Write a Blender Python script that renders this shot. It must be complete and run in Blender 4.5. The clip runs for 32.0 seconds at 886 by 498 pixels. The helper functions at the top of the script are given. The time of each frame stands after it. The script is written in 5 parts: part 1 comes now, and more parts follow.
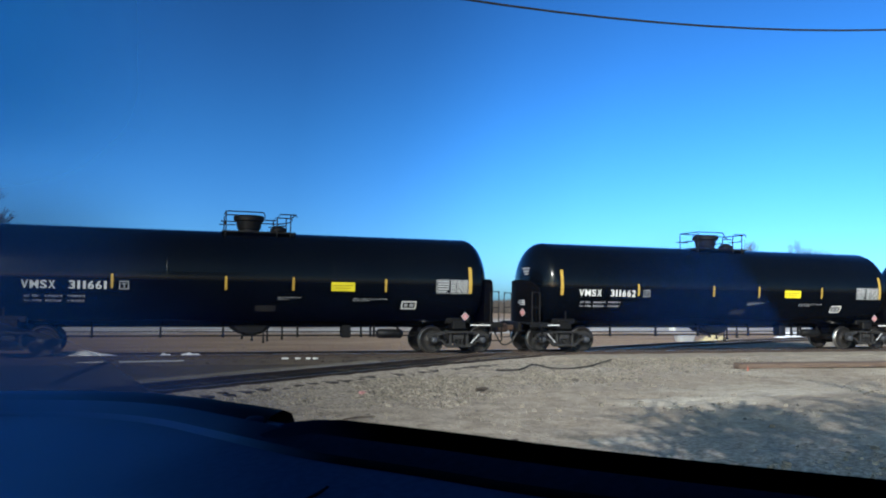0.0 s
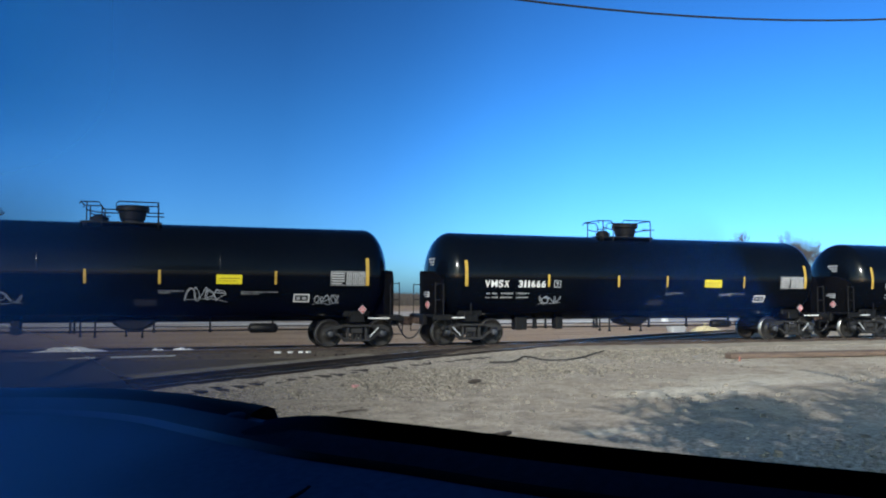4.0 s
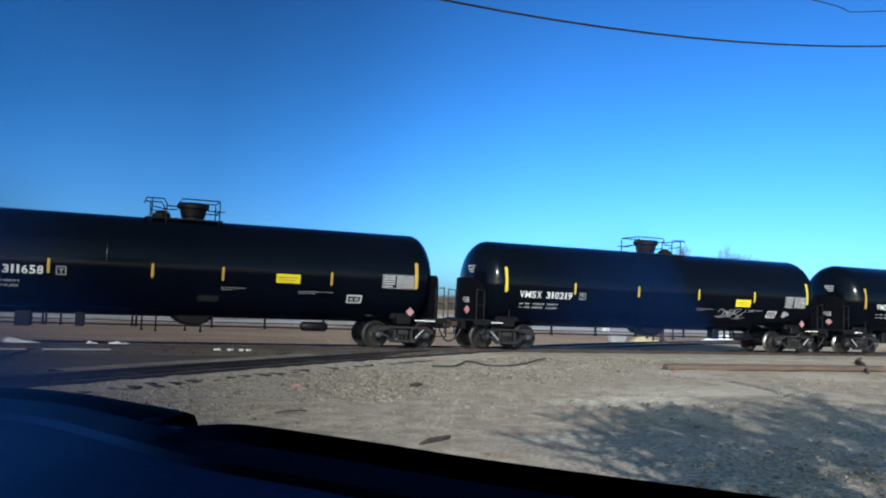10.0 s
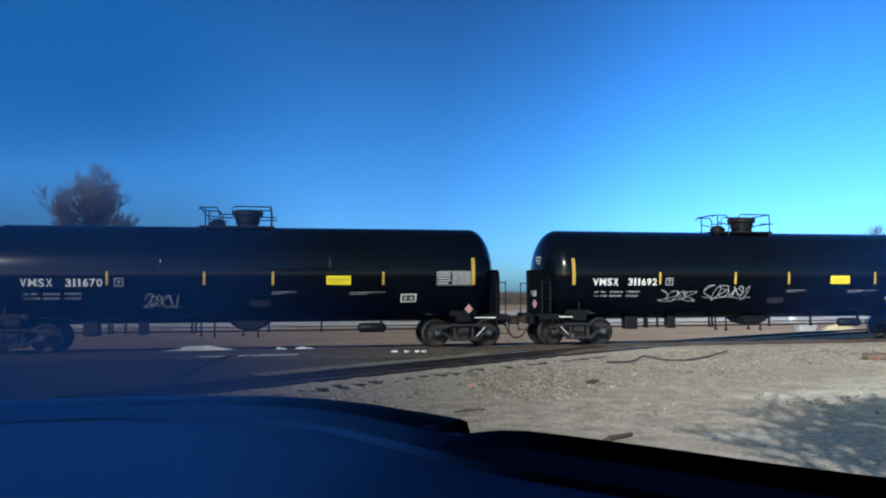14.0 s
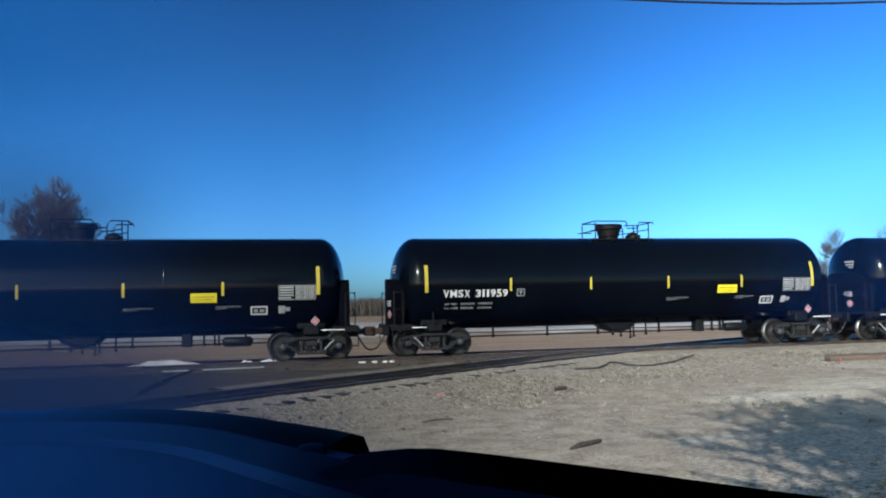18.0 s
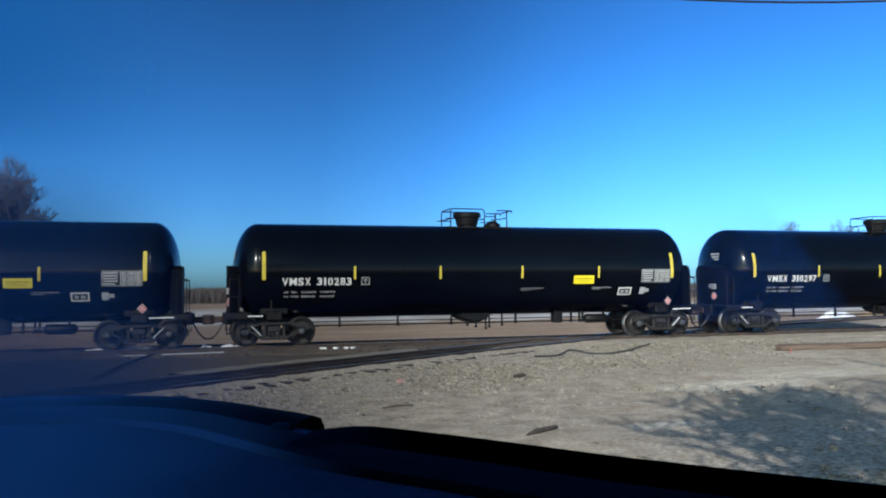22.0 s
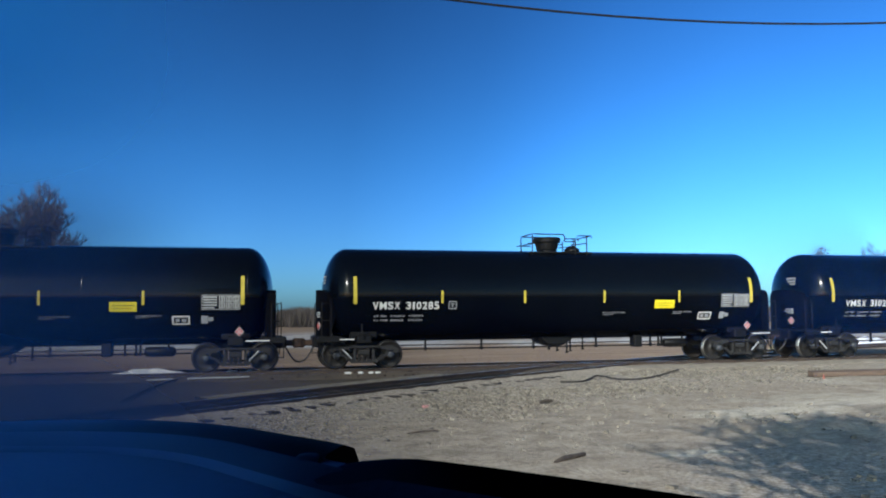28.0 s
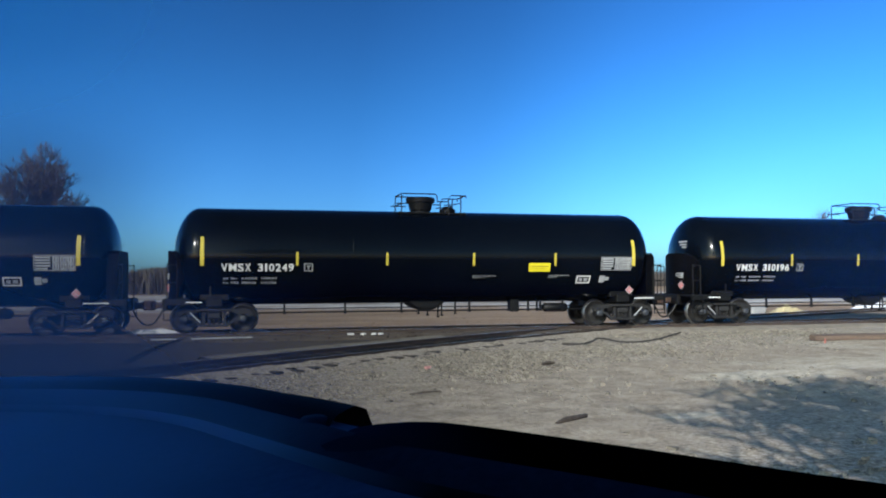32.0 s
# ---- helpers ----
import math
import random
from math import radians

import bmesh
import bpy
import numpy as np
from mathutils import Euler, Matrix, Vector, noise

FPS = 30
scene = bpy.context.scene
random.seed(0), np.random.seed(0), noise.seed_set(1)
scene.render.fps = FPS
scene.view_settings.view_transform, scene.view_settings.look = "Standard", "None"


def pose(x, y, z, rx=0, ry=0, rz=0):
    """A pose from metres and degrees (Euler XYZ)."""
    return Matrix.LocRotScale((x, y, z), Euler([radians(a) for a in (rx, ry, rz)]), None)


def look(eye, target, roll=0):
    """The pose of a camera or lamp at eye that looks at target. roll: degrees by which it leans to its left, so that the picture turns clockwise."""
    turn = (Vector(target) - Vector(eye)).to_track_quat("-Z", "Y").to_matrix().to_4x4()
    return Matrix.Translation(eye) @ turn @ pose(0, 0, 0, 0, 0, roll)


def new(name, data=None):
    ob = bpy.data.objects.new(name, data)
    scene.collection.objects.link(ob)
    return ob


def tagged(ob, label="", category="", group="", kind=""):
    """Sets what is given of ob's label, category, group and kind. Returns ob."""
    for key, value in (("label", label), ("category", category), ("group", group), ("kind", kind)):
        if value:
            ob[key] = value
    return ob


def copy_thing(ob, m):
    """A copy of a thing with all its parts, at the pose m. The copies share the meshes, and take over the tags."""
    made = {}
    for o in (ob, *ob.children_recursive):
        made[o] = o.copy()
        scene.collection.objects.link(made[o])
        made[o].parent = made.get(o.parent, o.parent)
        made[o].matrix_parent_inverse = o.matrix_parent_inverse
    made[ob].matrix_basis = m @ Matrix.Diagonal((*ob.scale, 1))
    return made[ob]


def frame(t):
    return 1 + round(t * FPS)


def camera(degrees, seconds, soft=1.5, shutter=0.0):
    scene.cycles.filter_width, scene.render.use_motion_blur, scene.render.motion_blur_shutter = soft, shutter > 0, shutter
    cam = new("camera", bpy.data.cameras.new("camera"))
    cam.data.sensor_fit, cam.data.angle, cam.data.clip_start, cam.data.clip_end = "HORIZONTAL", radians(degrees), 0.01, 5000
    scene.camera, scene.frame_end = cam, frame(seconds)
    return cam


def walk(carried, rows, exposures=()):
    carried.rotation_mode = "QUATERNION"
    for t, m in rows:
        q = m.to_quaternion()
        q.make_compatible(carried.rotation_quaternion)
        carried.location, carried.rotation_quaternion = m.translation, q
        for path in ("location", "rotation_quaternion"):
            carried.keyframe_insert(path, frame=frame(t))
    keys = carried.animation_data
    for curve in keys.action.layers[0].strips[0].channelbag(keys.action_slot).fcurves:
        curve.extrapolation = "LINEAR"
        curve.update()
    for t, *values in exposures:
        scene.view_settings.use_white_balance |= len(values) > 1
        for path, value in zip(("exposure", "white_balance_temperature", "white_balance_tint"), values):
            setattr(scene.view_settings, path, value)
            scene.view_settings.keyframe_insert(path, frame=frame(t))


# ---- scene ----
cam = camera(57.83, 32.0, soft=2.0)

# seconds, x, y, z, pitch, roll, yaw of the handheld camera behind the windscreen
CAM = [
    (0, 0.017, -0.052, 1.928, 3.80, -0.64, -18.31), (0.5, 0.020, -0.064, 1.928, 3.12, -0.27, -18.91), (1, 0.027, -0.029, 1.919, 2.49, 0.18, -18.95),
    (1.5, 0.034, -0.026, 1.926, 4.36, 0.28, -20.67), (2, 0.030, -0.061, 1.930, 3.95, 0.62, -20.30), (2.5, 0.027, -0.046, 1.932, 4.76, 0.55, -19.17),
    (3, 0.030, -0.058, 1.932, 4.25, 0.34, -19.81), (3.5, 0.028, -0.034, 1.926, 3.63, -0.29, -19.04), (5.5, 0.020, -0.042, 1.934, 2.74, 1.97, -16.60),
    (6, 0.019, -0.021, 1.937, 3.59, 2.87, -14.86), (6.5, 0.021, -0.024, 1.932, 2.13, 2.04, -17.57), (7, 0.020, -0.017, 1.934, 3.08, 1.40, -16.92),
    (7.5, 0.018, -0.056, 1.937, 4.70, -2.63, -15.40), (8, 0.022, -0.033, 1.937, 4.38, -2.40, -16.15), (8.5, 0.023, -0.044, 1.937, 3.45, -0.26, -16.77),
    (9, 0.016, -0.054, 1.938, 3.66, -0.65, -15.63), (9.5, 0.021, -0.021, 1.932, 3.12, -0.84, -17.04), (10, 0.036, -0.026, 1.930, 3.58, -2.22, -22.75),
    (10.5, 0.045, -0.068, 1.934, 3.84, 0.74, -21.43), (11, 0.002, -0.012, 1.934, 4.90, -1.26, -10.58), (11.5, -0.056, 0.071, 1.930, 2.37, -2.97, -1.08),
    (11.6, -0.036, 0.068, 1.926, 1.76, -3.27, -2.81), (12, -0.029, 0.037, 1.927, 4.06, -1.04, -10.26), (12.5, -0.059, 0.019, 1.936, 5.15, 0.19, -6.38),
    (13, -0.039, -0.009, 1.940, 5.09, -0.38, -5.42), (13.5, -0.037, 0.019, 1.931, 3.92, -1.22, -4.37), (14, -0.016, -0.009, 1.933, 3.23, 0.24, -10.82),
    (14.5, -0.031, -0.046, 1.939, 3.93, -0.73, -9.20), (16.5, 0.038, 0.071, 1.915, 3.11, -0.19, -14.88), (17, 0.042, 0.096, 1.910, 2.60, 1.28, -14.45),
    (17.5, 0.027, -0.024, 1.938, 4.50, -0.03, -14.19), (18, 0.042, 0.106, 1.915, 3.89, 1.20, -13.07), (18.5, 0.025, -0.028, 1.932, 3.76, -0.18, -12.91),
    (19, 0.048, 0.138, 1.913, 5.02, 1.79, -14.49), (19.5, 0.044, 0.036, 1.922, 4.75, 1.86, -15.42), (20, 0.042, -0.025, 1.933, 5.56, 0.41, -17.15),
    (20.5, 0.031, -0.080, 1.943, 5.44, -1.35, -16.26), (21, 0.037, -0.025, 1.932, 4.83, -1.26, -17.56), (21.5, 0.037, -0.075, 1.944, 4.37, 1.27, -17.37),
    (22, 0.029, -0.009, 1.931, 2.90, 0.56, -15.76), (22.5, 0.031, 0.028, 1.926, 2.49, 0.62, -15.57), (23, 0.036, 0.081, 1.920, 3.37, 0.67, -15.92),
    (23.5, 0.031, 0.029, 1.928, 3.96, 0.43, -15.86), (24, 0.030, 0.007, 1.928, 3.61, -0.23, -16.12), (24.5, 0.029, -0.025, 1.936, 4.12, 0.54, -16.13),
    (25, 0.036, 0.027, 1.927, 3.55, 0.48, -16.44), (25.5, 0.036, 0.100, 1.930, 3.25, -0.27, -16.70), (27.5, 0.033, 0.068, 1.916, 4.72, 0.50, -14.28),
    (28, 0.033, 0.058, 1.923, 4.68, 0.47, -14.00), (28.5, 0.031, 0.037, 1.924, 4.14, 0.59, -14.50), (29, 0.032, 0.052, 1.921, 3.55, 0.48, -14.56),
    (29.5, 0.030, 0.034, 1.924, 3.57, 0.59, -13.07), (30, 0.029, 0.050, 1.921, 3.51, 0.43, -12.92), (30.5, 0.034, 0.068, 1.919, 3.56, 0.82, -13.60),
    (31, 0.036, 0.080, 1.917, 3.24, 0.99, -14.27), (31.5, 0.033, 0.079, 1.917, 2.72, 0.84, -13.58), (32, 0.036, 0.111, 1.915, 2.00, 0.17, -13.83),
]
# the train: x of the first strip of car 0, time by time
TRAIN = [(0, 13.115), (2, -15.754), (4, -44.638), (6, -73.563), (8, -102.558), (10, -131.632), (12, -160.774), (14, -189.954), (16, -219.142), (18, -248.324), (20, -277.510), (22, -306.742), (24, -336.13), (25, -350.93), (26, -365.65), (28, -395.294), (29, -410.08), (30, -424.83), (31, -439.67), (32, -454.528)]

walk(cam, [(r[0], pose(r[1], r[2], r[3], 90 + r[4], r[5], r[6])) for r in CAM], exposures=[(0.0, 0.1), (3.0, 0.08), (6.0, 0.13), (9.0, 0.11), (10.0, 0.03), (11.0, 0.2), (12.0, 0.42), (13.0, 0.41), (14.0, 0.28), (17.0, 0.31), (18.0, 0.21), (20.0, 0.05), (21.0, 0.03), (22.0, 0.12), (25.0, 0.13), (28.0, 0.13), (30.0, 0.2), (32.0, 0.2)])

# ---- light ----
SUN_DIR = Vector((-0.483, -0.744, 0.462)).normalized()      # towards the sun
world = bpy.data.worlds.new("sky")
scene.world = world
world.use_nodes = True
wt = world.node_tree
sky = wt.nodes.new("ShaderNodeTexSky")
sky.sky_type, sky.sun_disc = "NISHITA", False
sky.sun_elevation = math.asin(SUN_DIR.z)
sky.sun_rotation = math.atan2(SUN_DIR.x, SUN_DIR.y)
sky.altitude, sky.air_density, sky.dust_density, sky.ozone_density = 300, 0.75, 1.2, 5.0
bg = wt.nodes["Background"]
bg.inputs["Strength"].default_value = 0.074
gam = wt.nodes.new("ShaderNodeGamma")
gam.inputs["Gamma"].default_value = 1.55
deep = wt.nodes.new("ShaderNodeMix")          # the clear, deep blue of a dry winter sky
deep.data_type, deep.blend_type = "RGBA", "MULTIPLY"
deep.inputs[0].default_value = 1.0
deep.inputs[7].default_value = (0.455, 0.95, 1.0, 1)
wt.links.new(sky.outputs[0], gam.inputs["Color"])
wt.links.new(gam.outputs[0], deep.inputs[6])
# the half of the sky round the sun is paler and brighter
wtc = wt.nodes.new("ShaderNodeTexCoord")
wdot = wt.nodes.new("ShaderNodeVectorMath")
wdot.operation = "DOT_PRODUCT"
wdot.inputs[1].default_value = SUN_DIR
wt.links.new(wtc.outputs["Generated"], wdot.inputs[0])
wmr = wt.nodes.new("ShaderNodeMapRange")
wmr.interpolation_type = "SMOOTHSTEP"
wmr.inputs["From Min"].default_value, wmr.inputs["From Max"].default_value = -0.32, 0.6
wt.links.new(wdot.outputs["Value"], wmr.inputs["Value"])
pale_sky = wt.nodes.new("ShaderNodeMix")
pale_sky.data_type, pale_sky.blend_type = "RGBA", "MULTIPLY"
pale_sky.inputs[7].default_value = (2.3, 1.22, 0.76, 1)
wt.links.new(wmr.outputs[0], pale_sky.inputs[0])
wt.links.new(deep.outputs[2], pale_sky.inputs[6])
# thin haze makes the lowest sky paler
wsep = wt.nodes.new("ShaderNodeSeparateXYZ")
wt.links.new(wtc.outputs["Generated"], wsep.inputs[0])
whz = wt.nodes.new("ShaderNodeMapRange")
whz.interpolation_type = "SMOOTHSTEP"
whz.inputs["From Min"].default_value, whz.inputs["From Max"].default_value = 0.24, 0.03
wt.links.new(wsep.outputs[2], whz.inputs["Value"])
low_haze = wt.nodes.new("ShaderNodeMix")
low_haze.data_type, low_haze.blend_type = "RGBA", "MULTIPLY"
low_haze.inputs[7].default_value = (1.2, 0.88, 0.96, 1)
wt.links.new(whz.outputs[0], low_haze.inputs[0])
wt.links.new(pale_sky.outputs[2], low_haze.inputs[6])
# and the sky brightens a little away from the deep blue quarter
weast = wt.nodes.new("ShaderNodeMapRange")
weast.inputs["From Min"].default_value, weast.inputs["From Max"].default_value = 0.3, 0.75
weast.inputs["To Min"].default_value, weast.inputs["To Max"].default_value = 1.0, 1.2
wt.links.new(wsep.outputs[0], weast.inputs["Value"])
lift = wt.nodes.new("ShaderNodeVectorMath")
lift.operation = "SCALE"
wt.links.new(low_haze.outputs[2], lift.inputs[0])
wt.links.new(weast.outputs[0], lift.inputs["Scale"])
wt.links.new(lift.outputs[0], bg.inputs["Color"])
sun = new("sun", bpy.data.lights.new("sun", "SUN"))
sun.data.energy, sun.data.angle, sun.data.color = 4.15, radians(0.5), (1.0, 0.99, 0.97)
sun.matrix_world = look((0, 0, 40), Vector((0, 0, 40)) - SUN_DIR)

# ---- materials ----
def mat(name, base, rough=0.6, metal=0.0, coat=0.0, spec=0.5):
    m = bpy.data.materials.new(name)
    m.use_nodes = True
    p = m.node_tree.nodes["Principled BSDF"]
    p.inputs["Base Color"].default_value = (*base, 1)
    p.inputs["Roughness"].default_value = rough
    p.inputs["Metallic"].default_value = metal
    p.inputs["Coat Weight"].default_value = coat
    p.inputs["Specular IOR Level"].default_value = spec
    return m


def vary(m, dark, light, scale=3.0, fine=40.0, bump=0.2, mix=0.4, rough=None, stretch=(1, 1, 1), dist=0.02, obj=False, detail=6.0):
    """Two scales of noise between two colours, with relief."""
    t = m.node_tree
    p = t.nodes["Principled BSDF"]
    tc = t.nodes.new("ShaderNodeTexCoord")
    mp = t.nodes.new("ShaderNodeMapping")
    mp.inputs["Scale"].default_value = stretch
    t.links.new(tc.outputs["Object"], mp.inputs["Vector"])
    a = t.nodes.new("ShaderNodeTexNoise")
    a.inputs["Scale"].default_value, a.inputs["Detail"].default_value = scale, detail
    b = t.nodes.new("ShaderNodeTexNoise")
    b.inputs["Scale"].default_value, b.inputs["Detail"].default_value = fine, 4.0
    for n in (a, b):
        t.links.new(mp.outputs[0], n.inputs["Vector"])
    mx = t.nodes.new("ShaderNodeMix")
    mx.inputs["Factor"].default_value = mix
    t.links.new(a.outputs["Fac"], mx.inputs["A"])
    t.links.new(b.outputs["Fac"], mx.inputs["B"])
    out = mx.outputs["Result"]
    if obj:
        oi = t.nodes.new("ShaderNodeObjectInfo")
        mr = t.nodes.new("ShaderNodeMapRange")
        mr.inputs["To Min"].default_value, mr.inputs["To Max"].default_value = -0.12, 0.12
        t.links.new(oi.outputs["Random"], mr.inputs["Value"])
        ad = t.nodes.new("ShaderNodeMath")
        t.links.new(out, ad.inputs[0])
        t.links.new(mr.outputs[0], ad.inputs[1])
        out = ad.outputs[0]
    r = t.nodes.new("ShaderNodeValToRGB")
    r.color_ramp.elements[0].position, r.color_ramp.elements[1].position = 0.3, 0.7
    r.color_ramp.elements[0].color, r.color_ramp.elements[1].color = (*dark, 1), (*light, 1)
    t.links.new(out, r.inputs["Fac"])
    t.links.new(r.outputs["Color"], p.inputs["Base Color"])
    if bump:
        bp = t.nodes.new("ShaderNodeBump")
        bp.inputs["Strength"].default_value, bp.inputs["Distance"].default_value = bump, dist
        t.links.new(b.outputs["Fac"], bp.inputs["Height"])
        t.links.new(bp.outputs["Normal"], p.inputs["Normal"])
    if rough:
        rr = t.nodes.new("ShaderNodeMapRange")
        rr.inputs["To Min"].default_value, rr.inputs["To Max"].default_value = rough
        t.links.new(a.outputs["Fac"], rr.inputs["Value"])
        t.links.new(rr.outputs[0], p.inputs["Roughness"])
    return m


M_TANK = vary(mat("black_tank_paint", (0.002, 0.002, 0.003), 0.1, 0.0, 0.0, 0.2), (0.0012, 0.0018, 0.003), (0.003, 0.0042, 0.0068), 0.5, 9.0, 0.03, 0.35, (0.14, 0.2), (1, 1, 0.35), 0.01)
def sheen_split(m):
    """Shine cut below the tank's middle: sky and ground reflections put into the gloss."""
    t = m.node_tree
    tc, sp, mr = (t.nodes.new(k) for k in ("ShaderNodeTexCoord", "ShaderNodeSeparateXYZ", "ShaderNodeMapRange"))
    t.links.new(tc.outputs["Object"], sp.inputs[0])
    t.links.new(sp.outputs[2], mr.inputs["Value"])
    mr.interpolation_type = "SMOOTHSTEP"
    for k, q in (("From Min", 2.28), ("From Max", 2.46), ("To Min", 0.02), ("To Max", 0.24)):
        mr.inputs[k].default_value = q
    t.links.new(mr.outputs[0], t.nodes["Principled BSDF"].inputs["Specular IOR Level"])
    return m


sheen_split(M_TANK)
M_FRAME = vary(mat("black_frame_paint", (0.008, 0.008, 0.009), 0.6, 0.0, 0.0, 0.25), (0.0025, 0.0025, 0.003), (0.008, 0.0075, 0.007), 3, 30, 0.2, 0.4, (0.4, 0.65))
M_TRUCK = vary(mat("dusty_cast_steel", (0.03, 0.03, 0.03), 0.7, 0.0, 0.0, 0.3), (0.01, 0.01, 0.011), (0.038, 0.037, 0.036), 2.5, 25, 0.3, 0.5, (0.55, 0.8))
M_CAP = vary(mat("bare_bearing_steel", (0.09, 0.1, 0.12), 0.5), (0.022, 0.025, 0.03), (0.06, 0.066, 0.078), 6, 40, 0.1, 0.5)
M_WHEEL = vary(mat("wheel_steel", (0.022, 0.02, 0.018), 0.6), (0.005, 0.0045, 0.004), (0.017, 0.0145, 0.0125), 3, 22, 0.2, 0.5, (0.45, 0.7))
M_TREAD = mat("polished_tread", (0.45, 0.44, 0.42), 0.3, 1.0)
M_RUST = vary(mat("rusty_coupler_steel", (0.05, 0.028, 0.018), 0.8), (0.026, 0.014, 0.01), (0.075, 0.042, 0.027), 6, 50, 0.4, 0.5)
M_SHIELD = vary(mat("black_shield_paint", (0.002, 0.002, 0.003), 0.6, 0.0, 0.0, 0.04), (0.0012, 0.0012, 0.0018), (0.004, 0.004, 0.005), 1.5, 14, 0.05, 0.4, (0.5, 0.7))
M_HOSE = mat("air_hose_rubber", (0.02, 0.02, 0.02), 0.55)
M_YELLOW = vary(mat("yellow_reflective_sheet", (0.75, 0.5, 0.02), 0.35), (0.56, 0.43, 0.04), (0.74, 0.6, 0.09), 4, 60, 0.0, 0.4)
M_PANEL = vary(mat("yellow_warning_decal", (0.85, 0.72, 0.02), 0.4), (0.75, 0.62, 0.015), (0.88, 0.75, 0.03), 3, 50, 0.0, 0.4)
M_WHITE = vary(mat("white_stencil_paint", (0.78, 0.78, 0.76), 0.45), (0.68, 0.68, 0.66), (0.84, 0.84, 0.82), 6, 70, 0.0, 0.4)
M_GREY = vary(mat("grey_stencil_paint", (0.4, 0.41, 0.42), 0.5), (0.3, 0.31, 0.32), (0.48, 0.49, 0.5), 6, 70, 0.0, 0.4)
M_RED = mat("red_placard", (0.5, 0.03, 0.03), 0.45)
M_PLACARD = vary(mat("faded_placard_sheet", (0.5, 0.42, 0.42), 0.5), (0.34, 0.27, 0.28), (0.56, 0.48, 0.48), 8, 60, 0.0, 0.4)
M_AMBER = vary(mat("faded_amber_reflective_sheet", (0.5, 0.3, 0.06), 0.4), (0.42, 0.25, 0.04), (0.62, 0.41, 0.07), 4, 60, 0.0, 0.4)
M_BLACK = mat("black_print", (0.01, 0.01, 0.01), 0.6)
M_GRAF = vary(mat("pale_spray_paint", (0.3, 0.32, 0.35), 0.6), (0.18, 0.2, 0.23), (0.42, 0.44, 0.47), 3, 30, 0.0, 0.5)
M_RAIL = vary(mat("rail_steel_rust", (0.05, 0.034, 0.026), 0.7), (0.03, 0.021, 0.017), (0.075, 0.052, 0.038), 3, 40, 0.2, 0.4)
M_RAILTOP = mat("polished_railhead", (0.5, 0.49, 0.47), 0.28, 1.0)
M_TIE = vary(mat("creosoted_tie_wood", (0.04, 0.03, 0.025), 0.85), (0.012, 0.01, 0.009), (0.045, 0.036, 0.029), 2, 18, 0.5, 0.5, None, (1, 8, 8), 0.02, True)
M_BALLAST = vary(mat("dark_oily_ballast", (0.025, 0.022, 0.02), 0.9, 0.0, 0.0, 0.2), (0.006, 0.0055, 0.005), (0.026, 0.023, 0.021), 1.2, 22, 0.9, 0.55, None, (1, 1, 1), 0.05)
M_BED = vary(mat("brown_track_ballast", (0.1, 0.078, 0.058), 0.9), (0.05, 0.038, 0.028), (0.15, 0.118, 0.088), 1.0, 20, 0.9, 0.55, None, (1, 1, 1), 0.05)
M_STONE = vary(mat("limestone_gravel", (0.24, 0.21, 0.165), 0.95, 0.0, 0.0, 0.1), (0.155, 0.136, 0.108), (0.31, 0.275, 0.225), 2.5, 30, 0.3, 0.4)
M_DEBRIS = vary(mat("dead_bark", (0.06, 0.045, 0.035), 0.9), (0.03, 0.022, 0.018), (0.1, 0.075, 0.055), 8, 60, 0.6, 0.5)
M_CABLE = mat("weathered_cable", (0.022, 0.019, 0.017), 0.8)
M_PINK = vary(mat("faded_pink_plastic", (0.55, 0.25, 0.24), 0.7), (0.42, 0.18, 0.17), (0.62, 0.32, 0.3), 8, 60, 0.2, 0.5)
M_TIMBER = vary(mat("weathered_brown_timber", (0.13, 0.085, 0.06), 0.85), (0.07, 0.045, 0.033), (0.19, 0.135, 0.1), 1.5, 14, 0.5, 0.5, None, (1, 10, 10))
M_ORANGE = mat("orange_marker_paint", (0.32, 0.11, 0.08), 0.7)
M_SNOW = vary(mat("old_snow", (0.8, 0.82, 0.86), 0.6), (0.62, 0.63, 0.66), (0.86, 0.88, 0.92), 2, 18, 0.4, 0.4)
M_STRAW = vary(mat("pale_straw", (0.5, 0.42, 0.24), 0.9), (0.36, 0.29, 0.15), (0.62, 0.53, 0.32), 3, 30, 0.6, 0.5)
M_BARK = vary(mat("grey_bark", (0.1, 0.08, 0.07), 0.9), (0.055, 0.045, 0.04), (0.14, 0.115, 0.1), 3, 20, 0.5, 0.5)
M_BRUSH = vary(mat("winter_brush_twigs", (0.1, 0.085, 0.075), 0.95), (0.075, 0.063, 0.056), (0.13, 0.11, 0.095), 0.3, 9.0, 0.0, 0.5)
M_GRASS = vary(mat("dead_grass", (0.27, 0.19, 0.125), 0.9), (0.18, 0.125, 0.08), (0.36, 0.26, 0.17), 0.4, 6.0, 0.0, 0.5)
M_WIRE = mat("overhead_wire", (0.012, 0.012, 0.014), 0.6)
